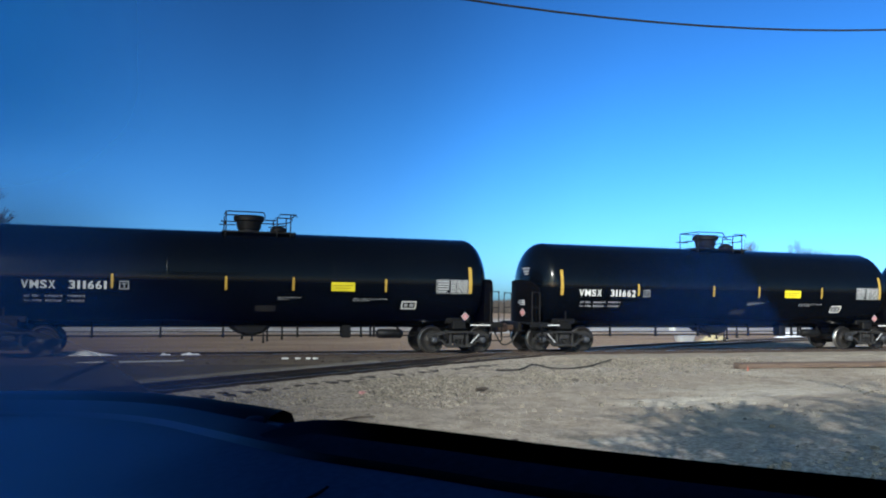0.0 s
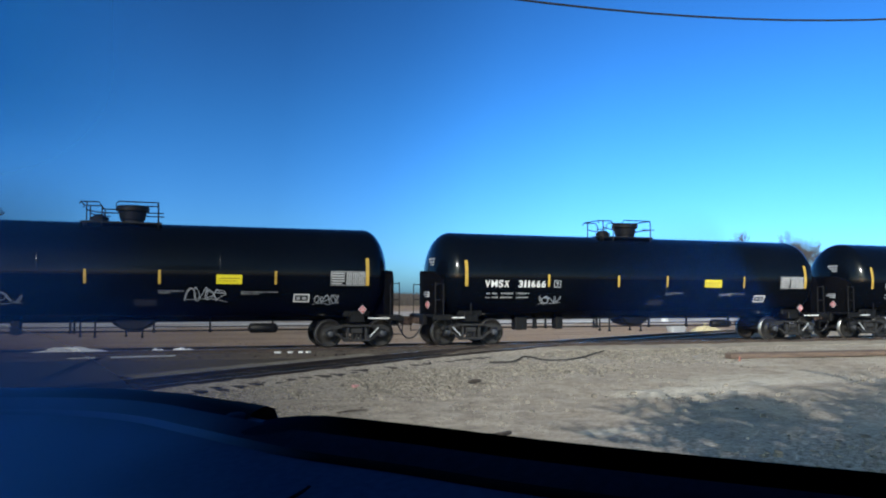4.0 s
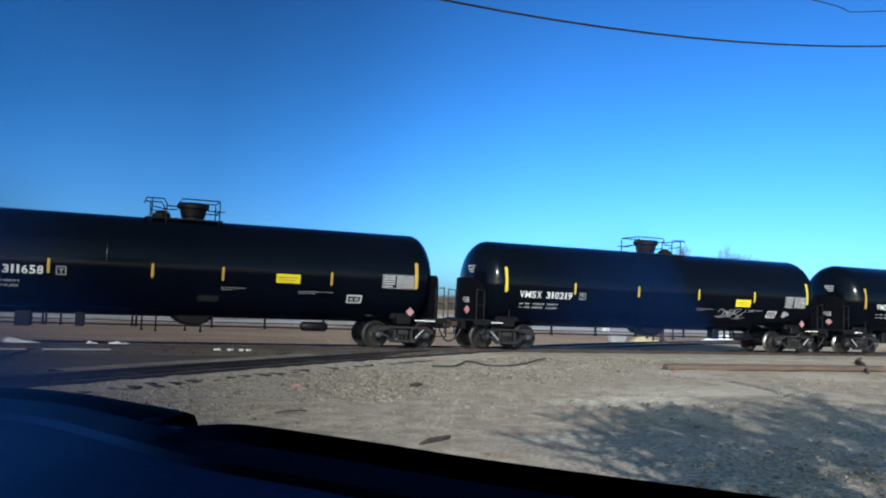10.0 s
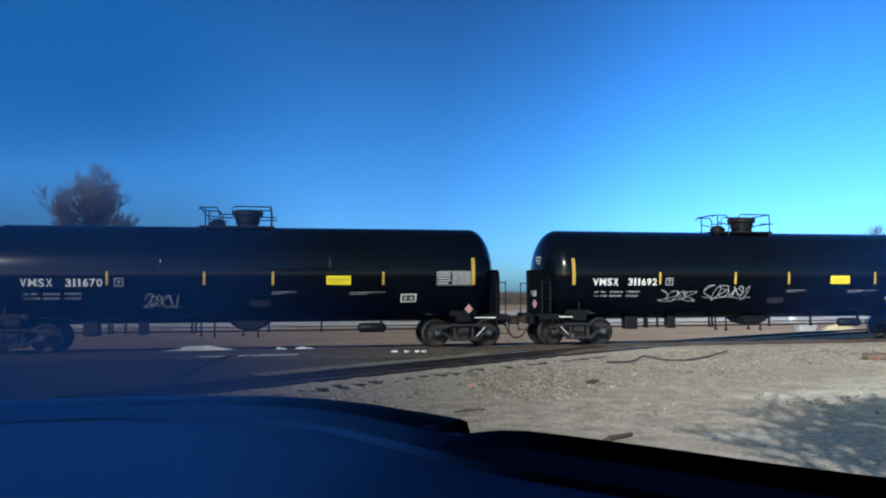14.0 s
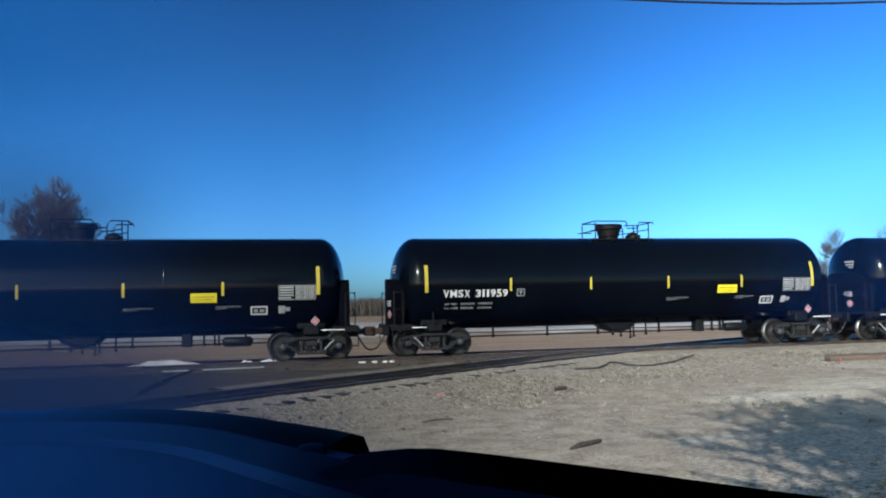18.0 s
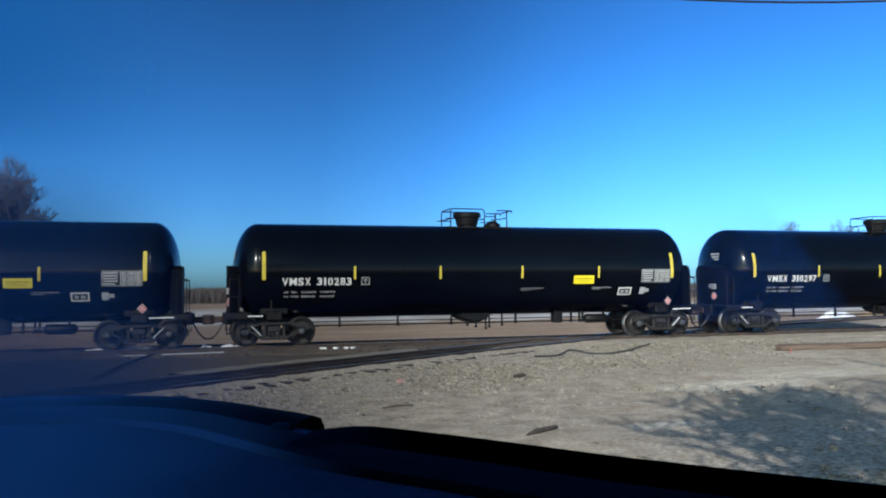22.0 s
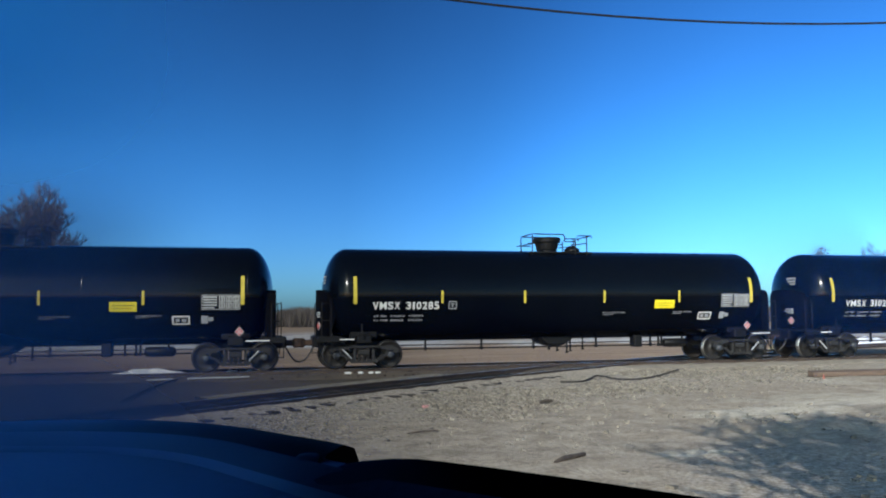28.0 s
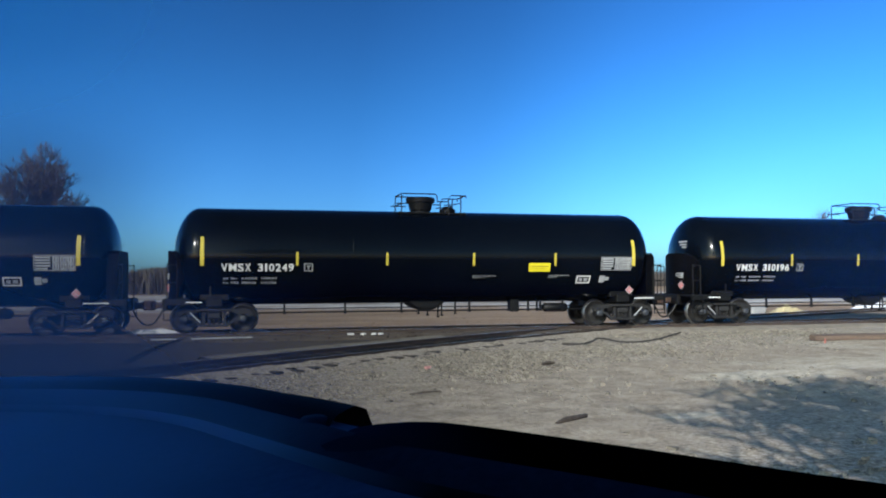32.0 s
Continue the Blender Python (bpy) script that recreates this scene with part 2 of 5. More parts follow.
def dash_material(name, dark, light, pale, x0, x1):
    """Vinyl blended to another colour towards one end, as painted haze."""
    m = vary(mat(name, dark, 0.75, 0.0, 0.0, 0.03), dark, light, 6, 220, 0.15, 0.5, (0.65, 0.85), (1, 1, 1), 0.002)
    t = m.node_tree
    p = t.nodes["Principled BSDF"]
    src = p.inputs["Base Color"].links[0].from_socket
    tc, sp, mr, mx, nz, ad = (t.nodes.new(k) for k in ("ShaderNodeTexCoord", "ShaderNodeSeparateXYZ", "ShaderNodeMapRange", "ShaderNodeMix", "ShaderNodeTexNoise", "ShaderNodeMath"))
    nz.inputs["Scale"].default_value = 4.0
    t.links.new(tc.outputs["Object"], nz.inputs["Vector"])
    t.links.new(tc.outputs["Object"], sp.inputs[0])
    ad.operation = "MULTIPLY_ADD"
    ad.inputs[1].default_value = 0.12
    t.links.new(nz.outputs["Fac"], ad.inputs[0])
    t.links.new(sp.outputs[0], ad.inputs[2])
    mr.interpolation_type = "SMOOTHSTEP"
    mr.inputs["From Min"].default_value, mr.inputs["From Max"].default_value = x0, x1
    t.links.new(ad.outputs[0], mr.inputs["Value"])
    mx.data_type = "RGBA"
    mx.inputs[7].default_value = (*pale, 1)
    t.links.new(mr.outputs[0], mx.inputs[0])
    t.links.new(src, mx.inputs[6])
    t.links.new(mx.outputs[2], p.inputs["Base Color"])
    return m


# pale blue of the veil over the left end, put into the vinyl's colour
VEIL_BLUE = (0.36, 0.52, 0.78)
M_DASH = dash_material("hazed_dashboard_vinyl", (0.07, 0.1, 0.19), (0.11, 0.155, 0.29), VEIL_BLUE, 0.14, -0.02)
M_LIP = dash_material("matt_black_dashboard_lip", (0.001, 0.001, 0.0012), (0.0018, 0.0018, 0.002), VEIL_BLUE, 0.04, -0.06)
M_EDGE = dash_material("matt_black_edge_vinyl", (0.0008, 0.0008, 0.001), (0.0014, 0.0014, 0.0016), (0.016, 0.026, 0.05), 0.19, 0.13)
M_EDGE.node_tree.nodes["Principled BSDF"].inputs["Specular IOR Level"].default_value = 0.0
M_HOOD = dash_material("hazed_black_hood_vinyl", (0.006, 0.0095, 0.017), (0.01, 0.016, 0.028), VEIL_BLUE, 0.12, -0.05)
M_BAND = dash_material("dark_dashboard_band", (0.014, 0.021, 0.042), (0.028, 0.042, 0.08), VEIL_BLUE, 0.14, 0.0)
M_SEAM = dash_material("dark_dashboard_seam", (0.002, 0.003, 0.005), (0.004, 0.006, 0.01), VEIL_BLUE, 0.16, 0.06)
M_FITTING = mat("black_fitting_paint", (0.0035, 0.0035, 0.004), 0.55, 0.0, 0.0, 0.3)
M_TRIM = mat("black_rubber_trim", (0.008, 0.008, 0.009), 0.6)
M_LINER = vary(mat("dark_headliner", (0.03, 0.03, 0.032), 0.95), (0.024, 0.024, 0.026), (0.04, 0.04, 0.042), 5, 90, 0.1, 0.5)
M_BODY = mat("dark_vehicle_paint", (0.02, 0.022, 0.028), 0.3, 0.0, 0.5)


def glass_material():
    """Clear glass, dark bluish haze painted at one end, a reflection at the other."""
    m = bpy.data.materials.new("hazed_windscreen_glass")
    m.use_nodes = True
    t = m.node_tree
    t.nodes.clear()
    out = t.nodes.new("ShaderNodeOutputMaterial")
    clear = t.nodes.new("ShaderNodeBsdfTransparent")
    clear.inputs["Color"].default_value = (0.98, 0.99, 1.0, 1)
    haze = t.nodes.new("ShaderNodeBsdfTranslucent")
    haze.inputs["Color"].default_value = HAZE
    film = t.nodes.new("ShaderNodeBsdfTranslucent")
    film.inputs["Color"].default_value = (0.09, 0.32, 0.6, 1)
    tc = t.nodes.new("ShaderNodeTexCoord")
    sep = t.nodes.new("ShaderNodeSeparateXYZ")
    t.links.new(tc.outputs["Object"], sep.inputs[0])
    x, z = sep.outputs[0], sep.outputs[2]

    def rng(v, lo, hi, a=0.0, c=1.0):
        n = t.nodes.new("ShaderNodeMapRange")
        n.interpolation_type = "SMOOTHSTEP"
        for k, q in (("From Min", lo), ("From Max", hi), ("To Min", a), ("To Max", c)):
            n.inputs[k].default_value = q
        t.links.new(v, n.inputs["Value"])
        return n.outputs[0]

    def rng2(v, lo, hi):
        n = t.nodes.new("ShaderNodeMapRange")
        n.inputs["From Min"].default_value, n.inputs["From Max"].default_value = lo, hi
        t.links.new(v, n.inputs["Value"])
        return n.outputs[0]

    def mult(a, c, op="MULTIPLY"):
        n = t.nodes.new("ShaderNodeMath")
        n.operation = op
        for k, v in enumerate((a, c)):
            if isinstance(v, float):
                n.inputs[k].default_value = v
            else:
                t.links.new(v, n.inputs[k])
        return n.outputs[0]

    nz = t.nodes.new("ShaderNodeTexNoise")
    nz.inputs["Scale"].default_value, nz.inputs["Detail"].default_value = 5.0, 3.0
    t.links.new(tc.outputs["Object"], nz.inputs["Vector"])
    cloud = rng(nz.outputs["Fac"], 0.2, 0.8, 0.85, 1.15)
    # painted haze, thickest in the lower corner and weaker up the side
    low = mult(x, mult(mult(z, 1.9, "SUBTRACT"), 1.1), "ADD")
    veil = mult(mult(rng(low, 0.11, -0.17, 0.0, VEIL_MAX), rng(z, 1.875, 1.99, 1.0, 0.1)), cloud)
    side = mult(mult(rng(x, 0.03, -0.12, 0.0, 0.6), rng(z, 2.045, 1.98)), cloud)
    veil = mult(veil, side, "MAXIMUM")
    # a brighter painted glow in the upper corner
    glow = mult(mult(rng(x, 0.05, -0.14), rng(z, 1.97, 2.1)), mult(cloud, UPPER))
    ramp = t.nodes.new("ShaderNodeValToRGB")      # painted dimming: the view darkens unevenly across the width
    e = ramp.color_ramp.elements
    while len(e) < len(DIMMING):
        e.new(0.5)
    for k, (q, v) in enumerate(DIMMING):
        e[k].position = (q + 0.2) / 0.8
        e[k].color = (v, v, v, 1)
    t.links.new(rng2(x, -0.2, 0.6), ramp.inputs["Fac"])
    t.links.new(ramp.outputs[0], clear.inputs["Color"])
    # a painted reflection with a slanting edge
    slant = mult(x, mult(z, 1.3), "ADD")
    glare_band = mult(mult(rng(x, 0.4, 0.56), rng(slant, 3.17, 3.135)), mult(rng(z, 2.03, 1.965), rng(z, 1.885, 1.905)))
    glare_band = mult(mult(mult(glare_band, cloud), 0.2), 0.012, "MAXIMUM")      # faint even haze elsewhere, added to lift the blacks
    upper = t.nodes.new("ShaderNodeBsdfTranslucent")
    upper.inputs["Color"].default_value = (0.12, 0.66, 1.0, 1)
    m0, m1, m2 = (t.nodes.new("ShaderNodeMixShader") for _ in range(3))
    t.links.new(glow, m0.inputs[0])
    t.links.new(clear.outputs[0], m0.inputs[1])
    t.links.new(upper.outputs[0], m0.inputs[2])
    t.links.new(veil, m1.inputs[0])
    t.links.new(m0.outputs[0], m1.inputs[1])
    t.links.new(haze.outputs[0], m1.inputs[2])
    t.links.new(glare_band, m2.inputs[0])
    t.links.new(m1.outputs[0], m2.inputs[1])
    t.links.new(film.outputs[0], m2.inputs[2])
    t.links.new(m2.outputs[0], out.inputs["Surface"])
    return m


def ground_material():
    """Pale gravel and dirt before the tracks, tan winter grass beyond them."""
    m = bpy.data.materials.new("gravel_dirt_and_dry_grass")
    m.use_nodes = True
    t = m.node_tree
    p = t.nodes["Principled BSDF"]
    p.inputs["Roughness"].default_value = 0.95
    p.inputs["Specular IOR Level"].default_value = 0.15
    tc = t.nodes.new("ShaderNodeTexCoord")

    def noise_tex(scale, detail=5.0, stretch=None):
        n = t.nodes.new("ShaderNodeTexNoise")
        n.inputs["Scale"].default_value, n.inputs["Detail"].default_value = scale, detail
        if stretch:
            mp = t.nodes.new("ShaderNodeMapping")
            mp.inputs["Scale"].default_value = stretch
            t.links.new(tc.outputs["Object"], mp.inputs["Vector"])
            t.links.new(mp.outputs[0], n.inputs["Vector"])
        else:
            t.links.new(tc.outputs["Object"], n.inputs["Vector"])
        return n.outputs["Fac"]

    def ramp(fac, stops):
        r = t.nodes.new("ShaderNodeValToRGB")
        e = r.color_ramp.elements
        e[0].position, e[0].color = stops[0][0], (*stops[0][1], 1)
        e[1].position, e[1].color = stops[-1][0], (*stops[-1][1], 1)
        for q, c in stops[1:-1]:
            x = e.new(q)
            x.color = (*c, 1)
        t.links.new(fac, r.inputs["Fac"])
        return r.outputs["Color"]

    def mixc(fac, a, b):
        n = t.nodes.new("ShaderNodeMix")
        n.data_type = "RGBA"
        if isinstance(fac, float):
            n.inputs[0].default_value = fac
        else:
            t.links.new(fac, n.inputs[0])
        t.links.new(a, n.inputs[6])
        t.links.new(b, n.inputs[7])
        return n.outputs[2]

    def rng(v, a, b, lo=0.0, hi=1.0):
        n = t.nodes.new("ShaderNodeMapRange")
        n.interpolation_type = "SMOOTHSTEP"
        for k, x in (("From Min", a), ("From Max", b), ("To Min", lo), ("To Max", hi)):
            n.inputs[k].default_value = x
        t.links.new(v, n.inputs["Value"])
        return n.outputs[0]

    def math2(op, a, b):
        n = t.nodes.new("ShaderNodeMath")
        n.operation = op
        for k, v in enumerate((a, b)):
            if isinstance(v, (int, float)):
                n.inputs[k].default_value = v
            else:
                t.links.new(v, n.inputs[k])
        return n.outputs[0]

    sep = t.nodes.new("ShaderNodeSeparateXYZ")
    t.links.new(tc.outputs["Object"], sep.inputs[0])
    x, y = sep.outputs[0], sep.outputs[1]
    big, mid, fine, grit = noise_tex(0.35), noise_tex(2.2), noise_tex(14.0), noise_tex(60.0)
    gravel = ramp(math2("ADD", math2("MULTIPLY", fine, 0.55), math2("MULTIPLY", grit, 0.45)), [(0.39, (0.168, 0.138, 0.106)), (0.5, (0.383, 0.327, 0.254)), (0.61, (0.619, 0.542, 0.442))])
    dirt = ramp(math2("ADD", math2("MULTIPLY", mid, 0.6), math2("MULTIPLY", fine, 0.4)), [(0.39, (0.266, 0.215, 0.156)), (0.61, (0.492, 0.415, 0.312))])
    # the packed dirt lane runs across in front of the tracks
    lane = math2("ADD", math2("ADD", math2("MULTIPLY", x, -0.32), y), math2("MULTIPLY", math2("SUBTRACT", big, 0.5), 7.0))
    laned = math2("MULTIPLY", rng(lane, 5.5, 8.5), rng(lane, 16.5, 13.0))
    near = mixc(math2("MULTIPLY", laned, 0.85), gravel, dirt)
    # pale trampled edge with dry grass
    pale = ramp(math2("ADD", math2("MULTIPLY", noise_tex(5.0, 6.0, (0.5, 1.6, 1.0)), 0.6), math2("MULTIPLY", fine, 0.4)), [(0.36, (0.373, 0.316, 0.229)), (0.5, (0.590, 0.524, 0.406)), (0.62, (0.760, 0.702, 0.572))])
    def blob(cx, cy, rx, ry):
        u = math2("DIVIDE", math2("SUBTRACT", x, cx), rx)
        v = math2("DIVIDE", math2("SUBTRACT", y, cy), ry)
        d = math2("ADD", math2("ADD", math2("MULTIPLY", u, u), math2("MULTIPLY", v, v)), math2("MULTIPLY", math2("SUBTRACT", mid, 0.5), 3.0))
        return rng(d, 1.3, 0.3)

    patch = math2("MAXIMUM", math2("MAXIMUM", math2("MAXIMUM", blob(10.2, 14.0, 1.9, 0.75), blob(12.9, 15.0, 2.0, 0.7)), blob(6.2, 10.15, 0.75, 0.3)), math2("MULTIPLY", math2("MULTIPLY", rng(big, 0.5, 0.62), rng(x, 8.0, 12.0)), 0.5))
    near = mixc(math2("MULTIPLY", patch, 0.8), near, pale)
    streak = noise_tex(0.6, 6.0, (0.25, 1.0, 1.0))
    grass = ramp(math2("ADD", math2("MULTIPLY", streak, 0.6), math2("MULTIPLY", fine, 0.4)), [(0.3, (0.2, 0.137, 0.088)), (0.5, (0.34, 0.238, 0.157)), (0.7, (0.45, 0.34, 0.235))])
    brown = ramp(math2("ADD", math2("MULTIPLY", mid, 0.5), math2("MULTIPLY", fine, 0.5)), [(0.3, (0.07, 0.057, 0.043)), (0.7, (0.138, 0.113, 0.088))])
    side = math2("ADD", math2("MULTIPLY", x, -0.6), math2("MULTIPLY", y, 0.8))      # across the siding
    wob = math2("MULTIPLY", math2("SUBTRACT", mid, 0.5), 1.4)
    beyond = rng(math2("ADD", side, wob), 15.6, 16.4)
    leftside = rng(x, 16.0, 9.0)
    tar = ramp(math2("ADD", math2("MULTIPLY", fine, 0.5), math2("MULTIPLY", grit, 0.5)), [(0.35, (0.045, 0.043, 0.041)), (0.65, (0.086, 0.082, 0.077))])
    brown = mixc(rng(math2("ADD", x, wob), 0.5, -3.5), brown, tar)      # an old tarred crossing
    c = mixc(math2("MULTIPLY", beyond, leftside), near, brown)
    far = rng(math2("ADD", y, wob), 28.6, 29.8)
    c = mixc(far, c, grass)
    snow = ramp(math2("ADD", math2("MULTIPLY", mid, 0.5), math2("MULTIPLY", fine, 0.5)), [(0.3, (0.45, 0.43, 0.39)), (0.6, (0.66, 0.65, 0.62))])
    lying = math2("MULTIPLY", rng(math2("ADD", y, math2("MULTIPLY", math2("SUBTRACT", streak, 0.5), 14.0)), 59.0, 62.5), rng(y, 112.0, 92.0))
    c = mixc(math2("MULTIPLY", lying, rng(streak, 0.36, 0.56, 0.2, 0.92)), c, snow)      # a strip of old snow across the field
    t.links.new(c, p.inputs["Base Color"])
    bp = t.nodes.new("ShaderNodeBump")
    bp.inputs["Strength"].default_value, bp.inputs["Distance"].default_value = 0.9, 0.045
    t.links.new(math2("ADD", math2("MULTIPLY", fine, 0.7), math2("MULTIPLY", grit, 0.3)), bp.inputs["Height"])
    t.links.new(bp.outputs["Normal"], p.inputs["Normal"])
    return m


M_GROUND = ground_material()
# strengths and colour of the painted haze, then the dimming across the glass
VEIL_MAX, UPPER, HAZE = 0.86, 0.78, (0.038, 0.108, 0.205, 1)
DIMMING = ((-0.2, 0.64), (-0.08, 0.6), (-0.02, 0.56), (0.05, 0.505), (0.11, 0.495), (0.2, 0.605), (0.29, 0.8), (0.39, 0.92), (0.6, 0.99))
M_GLASS = glass_material()

# ---- mesh helpers ----
def part(name, bm, material, parent=None, label="", smooth=False):
    me = bpy.data.meshes.new(name)
    if smooth:
        for f in bm.faces:
            f.smooth = True
    bm.to_mesh(me)
    bm.free()
    me.materials.append(material)
    ob = new(name, me)
    if parent:
        ob.parent = parent
    if label:
        ob["label"] = label
    return ob


def share(name, ob, parent, m):
    """Another object on the mesh of ob."""
    o = new(name, ob.data)
    o.parent = parent
    o.matrix_basis = m
    return o


def box(bm, c, s, m=None, bevel=0.0):
    r = bmesh.ops.create_cube(bm, size=1)
    vs = r["verts"]
    bmesh.ops.scale(bm, vec=s, verts=vs)
    if bevel:
        es = list({e for v in vs for e in v.link_edges})
        vs = list({v for f in bmesh.ops.bevel(bm, geom=es, offset=bevel, segments=1, affect="EDGES")["faces"] for v in f.verts} | {v for v in vs if v.is_valid})
    if m is not None:
        bmesh.ops.transform(bm, matrix=m, verts=vs)
    bmesh.ops.translate(bm, vec=c, verts=vs)
    return vs


def tube(bm, pts, r, n=8, cap=True):
    """A round bar along a line of points."""
    pts = [Vector(p) for p in pts]
    rings = []
    for i, p in enumerate(pts):
        d = (pts[min(i + 1, len(pts) - 1)] - pts[max(i - 1, 0)]).normalized()
        up = Vector((0, 0, 1)) if abs(d.z) < 0.9 else Vector((1, 0, 0))
        a = d.cross(up).normalized()
        b = d.cross(a)
        rr = r[i] if isinstance(r, (list, tuple)) else r
        rings.append([bm.verts.new(p + rr * (math.cos(k * math.tau / n) * a + math.sin(k * math.tau / n) * b)) for k in range(n)])
    for q, w in zip(rings, rings[1:]):
        for k in range(n):
            bm.faces.new((q[k], q[(k + 1) % n], w[(k + 1) % n], w[k]))
    if cap:
        bm.faces.new(rings[0][::-1])
        bm.faces.new(rings[-1])


def lathe(bm, profile, m, n=32):
    """Turns (along, radius) pairs about the local x axis, then places them by m."""
    rings = []
    for a, r in profile:
        if r < 1e-6:
            rings.append([bm.verts.new(m @ Vector((a, 0, 0)))])
        else:
            rings.append([bm.verts.new(m @ Vector((a, r * math.cos(k * math.tau / n), r * math.sin(k * math.tau / n)))) for k in range(n)])
    for q, w in zip(rings, rings[1:]):
        for k in range(n):
            j = (k + 1) % n
            if len(q) == 1 and len(w) == 1:
                continue
            if len(q) == 1:
                bm.faces.new((q[0], w[j], w[k]))
            elif len(w) == 1:
                bm.faces.new((q[k], q[j], w[0]))
            else:
                bm.faces.new((q[k], q[j], w[j], w[k]))
    bmesh.ops.recalc_face_normals(bm, faces=bm.faces)


def smooth_path(pts, n=6):
    """Catmull-Rom points through a line."""
    p = [Vector(q) for q in pts]
    p = [2 * p[0] - p[1]] + p + [2 * p[-1] - p[-2]]
    out = []
    for i in range(1, len(p) - 2):
        a, b, c, d = p[i - 1:i + 3]
        for k in range(n):
            u = k / n
            out.append(0.5 * (2 * b + (c - a) * u + (2 * a - 5 * b + 4 * c - d) * u * u + (3 * b - a - 3 * c + d) * u ** 3))
    return out + [p[-2]]


# ---- the ground ----
def ground_fall(y):
    """The field beyond the main line lies lower, and rises again far off."""
    def ease(a, b):
        u = max(0.0, min(1.0, (y - a) / (b - a)))
        return u * u * (3 - 2 * u)
    return 0.46 * ease(29.6, 33.5) * (1 - ease(75.0, 130.0))


def spaced(lo, hi, fine_lo, fine_hi, step, grow=1.22):
    v = list(np.arange(fine_lo, fine_hi + 1e-6, step))
    s, q = step, fine_hi
    while q < hi:
        s *= grow
        q += s
        v.append(min(q, hi))
    s, q = step, fine_lo
    while q > lo:
        s *= grow
        q -= s
        v.insert(0, max(q, lo))
    return v


def build_ground():
    xs, ys = spaced(-1500, 1500, -8, 32, 0.25), spaced(-300, 2500, 2, 34, 0.25)
    verts, faces = [], []
    for y in ys:
        for x in xs:
            d = math.hypot(x - 8, y - 14)
            fade = 1.0 if d < 60 else max(0.0, 1 - (d - 60) / 60)
            z = (noise.noise((x * 0.25, y * 0.25, 0)) * 0.05 + noise.noise((x * 1.1, y * 1.1, 3)) * 0.025 + noise.noise((x * 3.3, y * 3.3, 5)) * 0.012) * fade
            rough = max(0.0, 1 - math.hypot((x - 12.5) / 7.0, (y - 11.5) / 4.5)) ** 0.5      # tussocky verge beside the lane
            z += rough * (noise.noise((x * 0.7, y * 1.5, 8)) * 0.09 + noise.noise((x * 1.9, y * 3.1, 6)) * 0.045)
            verts.append((x, y, z - 0.03 - ground_fall(y)))
    w = len(xs)
    for j in range(len(ys) - 1):
        for i in range(w - 1):
            faces.append((j * w + i, j * w + i + 1, (j + 1) * w + i + 1, (j + 1) * w + i))
    me = bpy.data.meshes.new("ground")
    me.from_pydata(verts, [], faces)
    me.polygons.foreach_set("use_smooth", [True] * len(faces))
    me.materials.append(M_GROUND)
    ob = new("ground", me)
    tagged(ob, "pale gravel and packed dirt turning to tan winter grass", "ground", kind="structure")


build_ground()

YC, ZR = 27.53, 0.164          # the main track's middle and its railhead
MAIN = [Vector((x, YC, 0)) for x in range(-90, 151, 6)]
SIDING = smooth_path([(-40, -12.2, 0), (-20, 2.9, 0), (-8.9, 11.3, 0), (-2.0, 16.5, 0), (5.0, 21.9, 0), (11.0, 26.0, 0), (17.5, 29.8, 0), (30, 35.6, 0), (60, 46.5, 0), (110, 62, 0)], 8)


def along(path, step):
    """Places at even steps along a line, with their heading."""
    out, left = [], 0.0
    for a, b in zip(path, path[1:]):
        d = (b - a).length
        u = left
        while u < d:
            q = a.lerp(b, u / d)
            out.append((q, math.atan2(b.y - a.y, b.x - a.x)))
            u += step
        left = u - d
    return out


def build_bed(path, name, material, half, label, drop=0.0):
    verts, faces = [], []
    pts = along(path, 0.45)
    prof = [(-half - 1.3, -0.6), (-half - 0.75, -0.12), (-half - 0.3, 0.0), (-half, 0.05), (-half * 0.5, 0.055), (0, 0.05), (half * 0.5, 0.055), (half, 0.05), (half + 0.3, 0.0), (half + 0.75, -0.12), (half + 1.3, -0.6)]
    for q, h in pts:
        nx, ny = -math.sin(h), math.cos(h)
        for o, z in prof:
            o += noise.noise((q.x * 1.3, q.y * 1.3, o * 3)) * 0.14
            x, y = q.x + nx * o, q.y + ny * o
            verts.append((x, y, z - drop + noise.noise((x * 2.7, y * 2.7, 9)) * 0.022 + noise.noise((x * 7, y * 7, 2)) * 0.012))
    w = len(prof)
    for j in range(len(pts) - 1):
        for i in range(w - 1):
            faces.append((j * w + i, (j + 1) * w + i, (j + 1) * w + i + 1, j * w + i + 1))
    me = bpy.data.meshes.new(name)
    me.from_pydata(verts, [], [f[::-1] for f in faces])
    me.polygons.foreach_set("use_smooth", [True] * len(faces))
    me.materials.append(material)
    ob = new(name, me)
    return tagged(ob, label, "ballast", kind="structure")


SUNK = 0.04          # the siding lies lower than the main line
build_bed([q for q in SIDING if q.x < 9.2], "siding_ballast", M_BALLAST, 1.3, "dark oil-stained ballast bed of the siding", SUNK)
build_bed([q for q in SIDING if 12.5 < q.x < 70], "siding_far_ballast", M_STONE, 1.2, "pale stone bed of the siding beyond the main track", SUNK)
build_bed([q for q in MAIN if q.x < 13], "main_ballast", M_BED, 1.5, "brown ballast bed under the main track")
build_bed([q for q in MAIN if q.x > 11], "main_far_ballast", M_STONE, 1.5, "pale stone bed of the main track beyond the siding")


